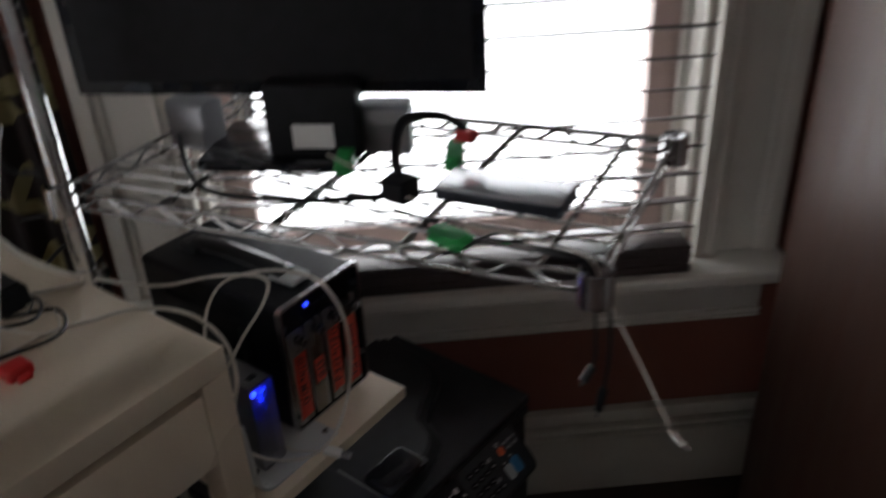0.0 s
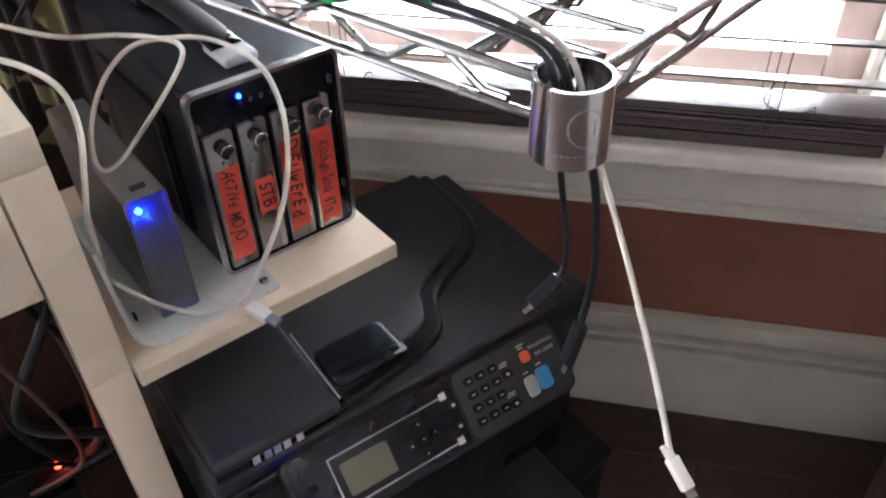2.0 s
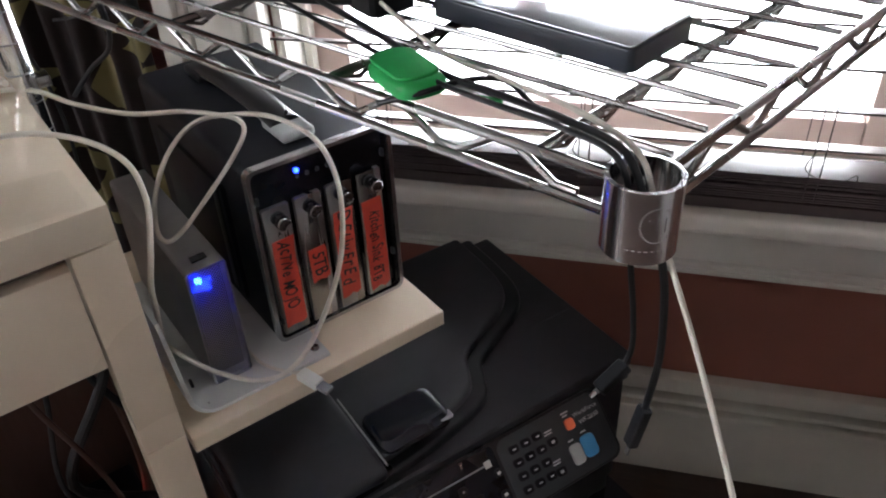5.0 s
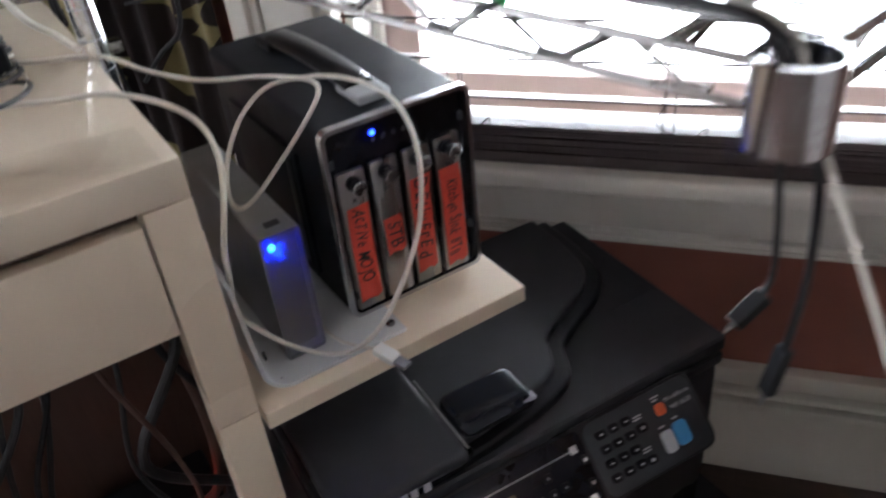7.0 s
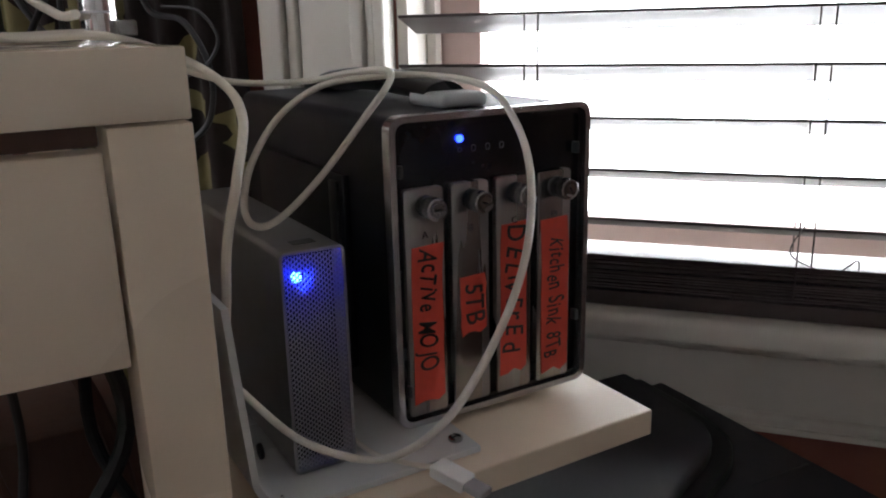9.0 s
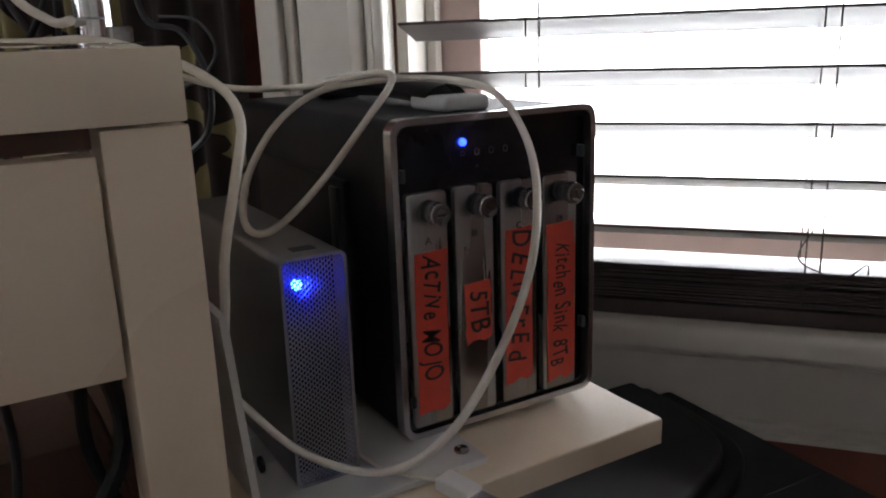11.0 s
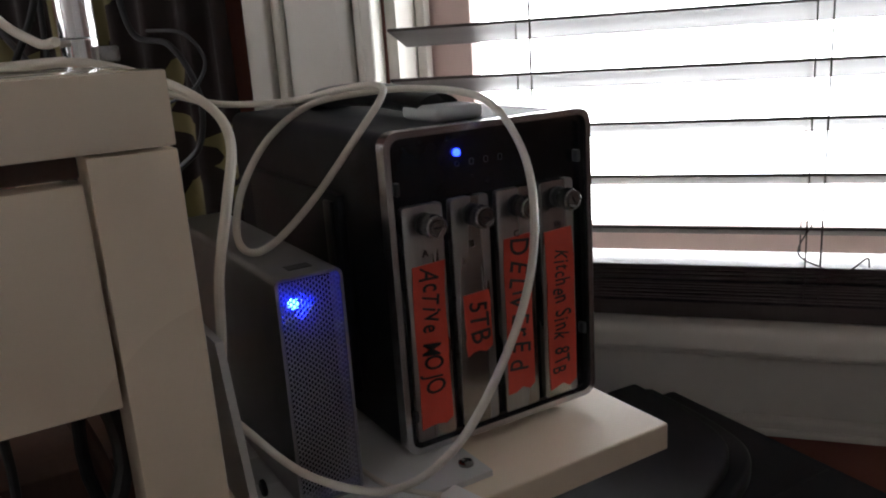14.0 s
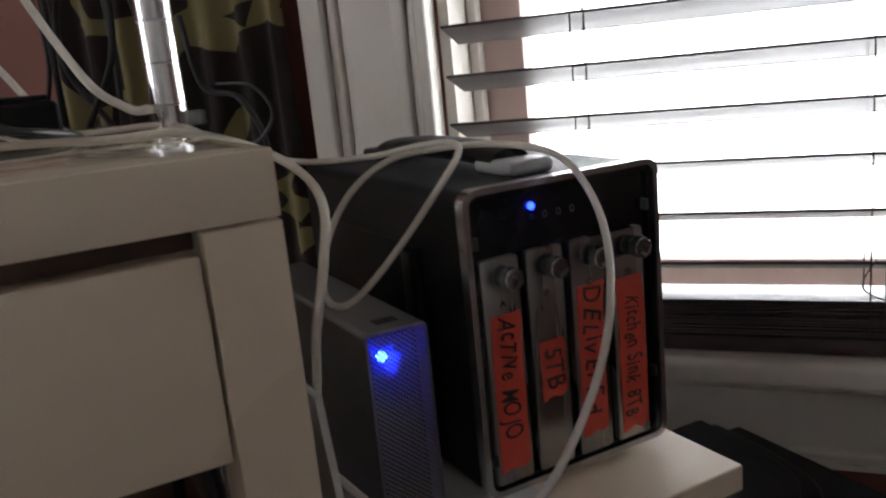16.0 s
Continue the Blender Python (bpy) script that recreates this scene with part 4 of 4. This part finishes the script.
for nm, x0, x1, w, h, m2 in (("plug_body", 0.0, 0.0215, 0.0058, 0.0036, PLUG_WHITE), ("plug_tip", 0.021, 0.033, 0.0046, 0.0019, GLOSS_GREY)):
    pb = part(nm, box(x0, x1, -w, w, -h, h, min(w, h) * 0.45, 3), m2, uc)
    pb.matrix_basis = PLUG

hang = thing("hanging_white_cable", "white cable hanging through the shelf collar with its plug", "cable")
part("lead", tube([rk(0.10, 0.30, 0.03), rk(0.045, 0.15, 0.010), rk(0.026, 0.085, 0.012), rk(0.012, 0.040, 0.016), rk(0.003, 0.006, 0.012), rk(0.006, -0.003, -0.012), (0.0274, -0.3795, 0.9855), (0.0222, -0.4015, 0.9574), (0.0150, -0.4226, 0.9320), (0.0076, -0.4393, 0.9139), (0.0029, -0.4482, 0.9047)], 0.00122, 10), CABLE_WHITE, hang)
dirn = Vector((-0.0045, -0.024, -0.0125)).normalized()
PL2 = Matrix.Translation((0.0029, -0.4482, 0.9047)) @ dirn.to_track_quat("X", "Z").to_matrix().to_4x4()
for nm, x0, x1, w, h, m2 in (("strain_relief", -0.005, 0.0005, 0.0016, 0.0016, CABLE_WHITE), ("plug_body", 0.0, 0.0125, 0.0025, 0.0019, PLUG_WHITE), ("plug_tip", 0.012, 0.0170, 0.0020, 0.0007, STEEL)):
    pb = part(nm, box(x0, x1, -w, w, -h, h, min(w, h) * 0.45, 3), m2, hang)
    pb.matrix_basis = PL2

for nm, pts, r, plug in (
        ("black_cable", [rk(0.06, 0.40, 0.03), rk(0.035, 0.22, 0.010), rk(0.012, 0.12, 0.010), rk(0.004, 0.075, 0.012), rk(-0.004, 0.034, 0.016), rk(-0.006, 0.008, 0.012), rk(-0.005, 0.001, -0.012), (0.0155, -0.3703, 0.9854), (0.0218, -0.3695, 0.9562), (0.0248, -0.3687, 0.9346), (0.0214, -0.3678, 0.9245)], 0.0013, ((0.0214, -0.3678, 0.9245), (0.0064, -0.3654, 0.9147))),
        ("black_cable", [rk(0.08, 0.42, 0.03), rk(0.045, 0.2, 0.010), rk(0.020, 0.12, 0.010), rk(0.012, 0.072, 0.012), rk(0.002, 0.035, 0.016), rk(-0.001, 0.008, 0.012), rk(0.0, -0.003, -0.012), (0.0236, -0.3790, 0.9852), (0.0286, -0.3792, 0.9598), (0.0322, -0.3779, 0.9283), (0.0299, -0.3760, 0.8983)], 0.0017, ((0.0299, -0.3760, 0.8983), (0.0244, -0.3739, 0.8719)))):
    bc = thing(nm, "black cable threaded through the shelf collar", "cable", group="cables through the collar")
    part("lead", tube(pts, r, 10), RUBBER, bc)
    a, c = Vector(plug[0]), Vector(plug[1])
    q = (c - a).normalized()
    m2 = Matrix.Translation(a) @ q.to_track_quat("X", "Z").to_matrix().to_4x4()
    L = (c - a).length
    p1 = part("plug_body", box(-0.002, L * 0.8, -0.0034, 0.0034, -0.0026, 0.0026, 0.0013, 3), BLACK_SATIN, bc)
    p1.matrix_basis = m2
    if r < 0.002:
        p2 = part("plug_tip", box(L * 0.79, L + 0.001, -0.0013, 0.0013, -0.0006, 0.0006, 0.0004), STEEL, bc)
        p2.matrix_basis = m2
cable("black_cable", "thin black lead looped over the shelf rim", [rk(-0.006, 0.13, 0.0), rk(0.0, 0.11, 0.008), rk(0.02, 0.10, 0.010), rk(0.028, 0.085, 0.010), rk(0.018, 0.062, 0.008), rk(0.012, 0.04, 0.010), rk(0.006, 0.022, 0.012), rk(0.004, 0.006, 0.008)], 0.0013, RUBBER)
cable("green_cord", "thin green cord beside the clamp", [(0.006, -0.252, 1.0255), (0.013, -0.272, 1.0217), (0.020, -0.288, 1.0217)], 0.0012, GREEN)
cable("black_cable", "black power lead lying along the wire shelf", [rk(0.12, 0.50, 0.02), rk(0.03, 0.40, 0.012), rk(0.03, 0.31, 0.010), rk(0.045, 0.25, 0.012), rk(0.07, 0.21, 0.012), rk(0.10, 0.23, 0.012)], 0.0030, RUBBER)

# leads hanging against the curtain behind the desk
def wp(s, d_, z):
    return WALL @ Vector((s, d_, z))


crng = random.Random(11)
for k in range(6):
    s = -0.60 + 0.035 * k + crng.uniform(-0.02, 0.02)
    pts = [wp(s, 0.30, 1.45), wp(s + crng.uniform(-0.03, 0.03), 0.295, 1.15), wp(s + crng.uniform(-0.05, 0.05), 0.29 + crng.uniform(-0.02, 0.02), 0.98), wp(s + crng.uniform(-0.05, 0.05), 0.29, 0.86), wp(s + crng.uniform(-0.04, 0.04), 0.295, 0.72), wp(s, 0.30, 0.4)]
    cable("black_cable", "black lead hanging behind the desk", pts, crng.choice((0.0025, 0.003, 0.0036)), RUBBER)
cable("black_cable", "looped black lead behind the desk", [wp(-0.40, 0.31, 1.0), wp(-0.385, 0.31, 0.93), wp(-0.34, 0.305, 0.915), wp(-0.315, 0.305, 0.87), wp(-0.325, 0.31, 0.82), wp(-0.36, 0.31, 0.79), wp(-0.40, 0.315, 0.75)], 0.003, RUBBER)
cable("black_cable", "looped black lead behind the desk", [wp(-0.36, 0.30, 0.93), wp(-0.32, 0.30, 0.925), wp(-0.30, 0.30, 0.90), wp(-0.315, 0.30, 0.875), wp(-0.35, 0.30, 0.86), wp(-0.39, 0.31, 0.85)], 0.0016, RUBBER)
cable("white_cable", "white lead hanging behind the desk", [(-0.2000, 0.3000, 1.2000), (-0.1850, 0.2700, 1.0500), (-0.1492, 0.2186, 0.9481), (-0.1254, 0.2001, 0.9203), (-0.1179, 0.1591, 0.9183)], 0.0028, CABLE_WHITE)
cable("white_cable", "white lead hanging behind the desk", [(-0.3000, 0.3000, 1.2000), (-0.2500, 0.2700, 1.0500), (-0.1854, 0.2348, 0.9411), (-0.1734, 0.2046, 0.9167)], 0.0024, CABLE_WHITE)
for k in range(8):
    y = 0.115 + 0.02 * k
    cable("black_cable", "tangled black lead on the desk", on_desk([(-0.50, y + 0.04, 0.942), (-0.36, y + crng.uniform(-0.03, 0.03), 0.945 + 0.03 * crng.random()), (-0.26, y + crng.uniform(-0.03, 0.03), 0.945 + 0.03 * crng.random()), (-0.19, y + crng.uniform(-0.03, 0.03), 0.941 + 0.01 * crng.random()), (-0.16, y + 0.03, 0.9405), (-0.20, y + 0.06, 0.942)]), crng.choice((0.0012, 0.002, 0.0026)), crng.choice((RUBBER, RUBBER, RUBBER, CABLE_WHITE)))
abox = thing("adapter_box", "black plastic adapter box on the desk", "adapter")
part("case", box(-0.36, -0.165, 0.18, 0.27, 0.9036, 0.9294, 0.005, 3), BLACK, abox)
part("lid", box(-0.355, -0.17, 0.185, 0.265, 0.9296, 0.9334, 0.002), BLACK_SATIN, abox)
red = thing("red_clip", "small red plastic clip on the desk", "clip")
part("clip_body", box(-0.254, -0.228, 0.07, 0.092, 0.9029, 0.9164, 0.005, 3), RED_PLASTIC, red)
part("clip_tongue", box(-0.248, -0.234, 0.064, 0.071, 0.9036, 0.9094, 0.002), RED_PLASTIC, red)
rodw = thing("white_rod", "slim white rod leaning over the desk", "rod")
part("shaft", tube([(-0.245, 0.112, 0.9037), (-0.200, 0.06, 1.13)], 0.004, 14, False), PLUG_WHITE, rodw)
part("cap", tube([(-0.2007, 0.0607, 1.127), (-0.1988, 0.0585, 1.136)], 0.0055, 14, False), GREY_PLASTIC, rodw)

film = thing("plastic_film", "crumpled clear plastic film lying on the desk", "plastic film")
bm = bmesh.new()
frng = random.Random(5)
waves = [(frng.uniform(25, 130), frng.uniform(-3.1, 3.1), frng.uniform(0, 6.3), frng.uniform(0.2, 1.0)) for k in range(9)]
NX, NY = 70, 26
net = []
for i in range(NX + 1):
    line = []
    for j in range(NY + 1):
        x, y = -0.33 + 0.212 * i / NX, DY + 0.004 + 0.06 * j / NY
        h = sum(a * (1 - abs(math.sin(0.5 * (f * (x * math.cos(t) + y * math.sin(t)) + q)))) ** 3 for f, t, q, a in waves)
        fade = min(1, 4 * i / NX, 4 * (NX - i) / NX, 2.5 * j / NY + 0.1)
        line.append(bm.verts.new((x, y + 0.004 * math.sin(23 * x), DZ + 0.0012 + 0.0022 * h * fade)))
    net.append(line)
for i in range(NX):
    for j in range(NY):
        bm.faces.new((net[i][j], net[i + 1][j], net[i + 1][j + 1], net[i][j + 1]))
sheet = part("sheet", bm, FILM, film)
sheet.visible_shadow = False

# ---- under the desk ----
strip = thing("power_strip", "black power strip with a red light under the desk", "power strip")
part("case", box(-0.28, -0.14, 0.082, 0.142, 0.454, 0.494, 0.006, 3), BLACK, strip)
bm = bmesh.new()
bmesh.ops.create_uvsphere(bm, u_segments=10, v_segments=6, radius=0.0042)
rl = part("switch_light", bm, RED_LED, strip, "lit red switch")
rl.location = (-0.187, 0.0805, 0.4875)
carton = thing("dark_crate", "dark brown crate full of leads under the desk", "crate")
part("crate_base", box(-0.90, -0.18, 0.075, 0.169, FZ, 0.453, 0.004), BLACK, carton)
part("crate_body", box(-0.90, -0.112, 0.17, 0.36, FZ, 0.655, 0.004), BROWN_WOOD, carton)
for k in range(16):
    x = -0.42 + 0.019 * k
    y = 0.04 + 0.05 * crng.random()
    cable("black_cable", "tangled black lead hanging under the desk", [(x, y + 0.05, 0.775), (x + crng.uniform(-0.03, 0.03), y, 0.70), (x + crng.uniform(-0.05, 0.05), y - 0.02, 0.60), (x + crng.uniform(-0.06, 0.06), y, 0.50), (x + crng.uniform(-0.05, 0.05), y + 0.02, 0.470)], crng.choice((0.0025, 0.0035, 0.005)), crng.choice((RUBBER, RUBBER, BLACK, BROWN_WOOD)))

# ---- floor boards ----
boards = []
for k in range(34):
    d0 = -2.6 + 0.0941 * k
    off = (k * 0.37) % 0.9
    s = FLOOR_S[0] - off
    while s < FLOOR_S[1]:
        a, c = max(s, FLOOR_S[0]) + 0.0008, min(s + 0.9, FLOOR_S[1]) - 0.0008
        if c - a > 0.03:
            boards.append((a, c, d0))
        s += 0.9
shared = {}
for a, c, d0 in boards:
    L = round(c - a, 4)
    if L not in shared:
        me = bpy.data.meshes.new("plank")
        bm = box(0, L, 0.0009, 0.0932, -0.004, 0.0, 0.0006, 1)
        bm.to_mesh(me)
        bm.free()
        me.materials.append(FLOOR_WOOD)
        shared[L] = me
    ob = new("plank", shared[L])
    ob.parent = floor
    ob.location = (a, d0, FZ)
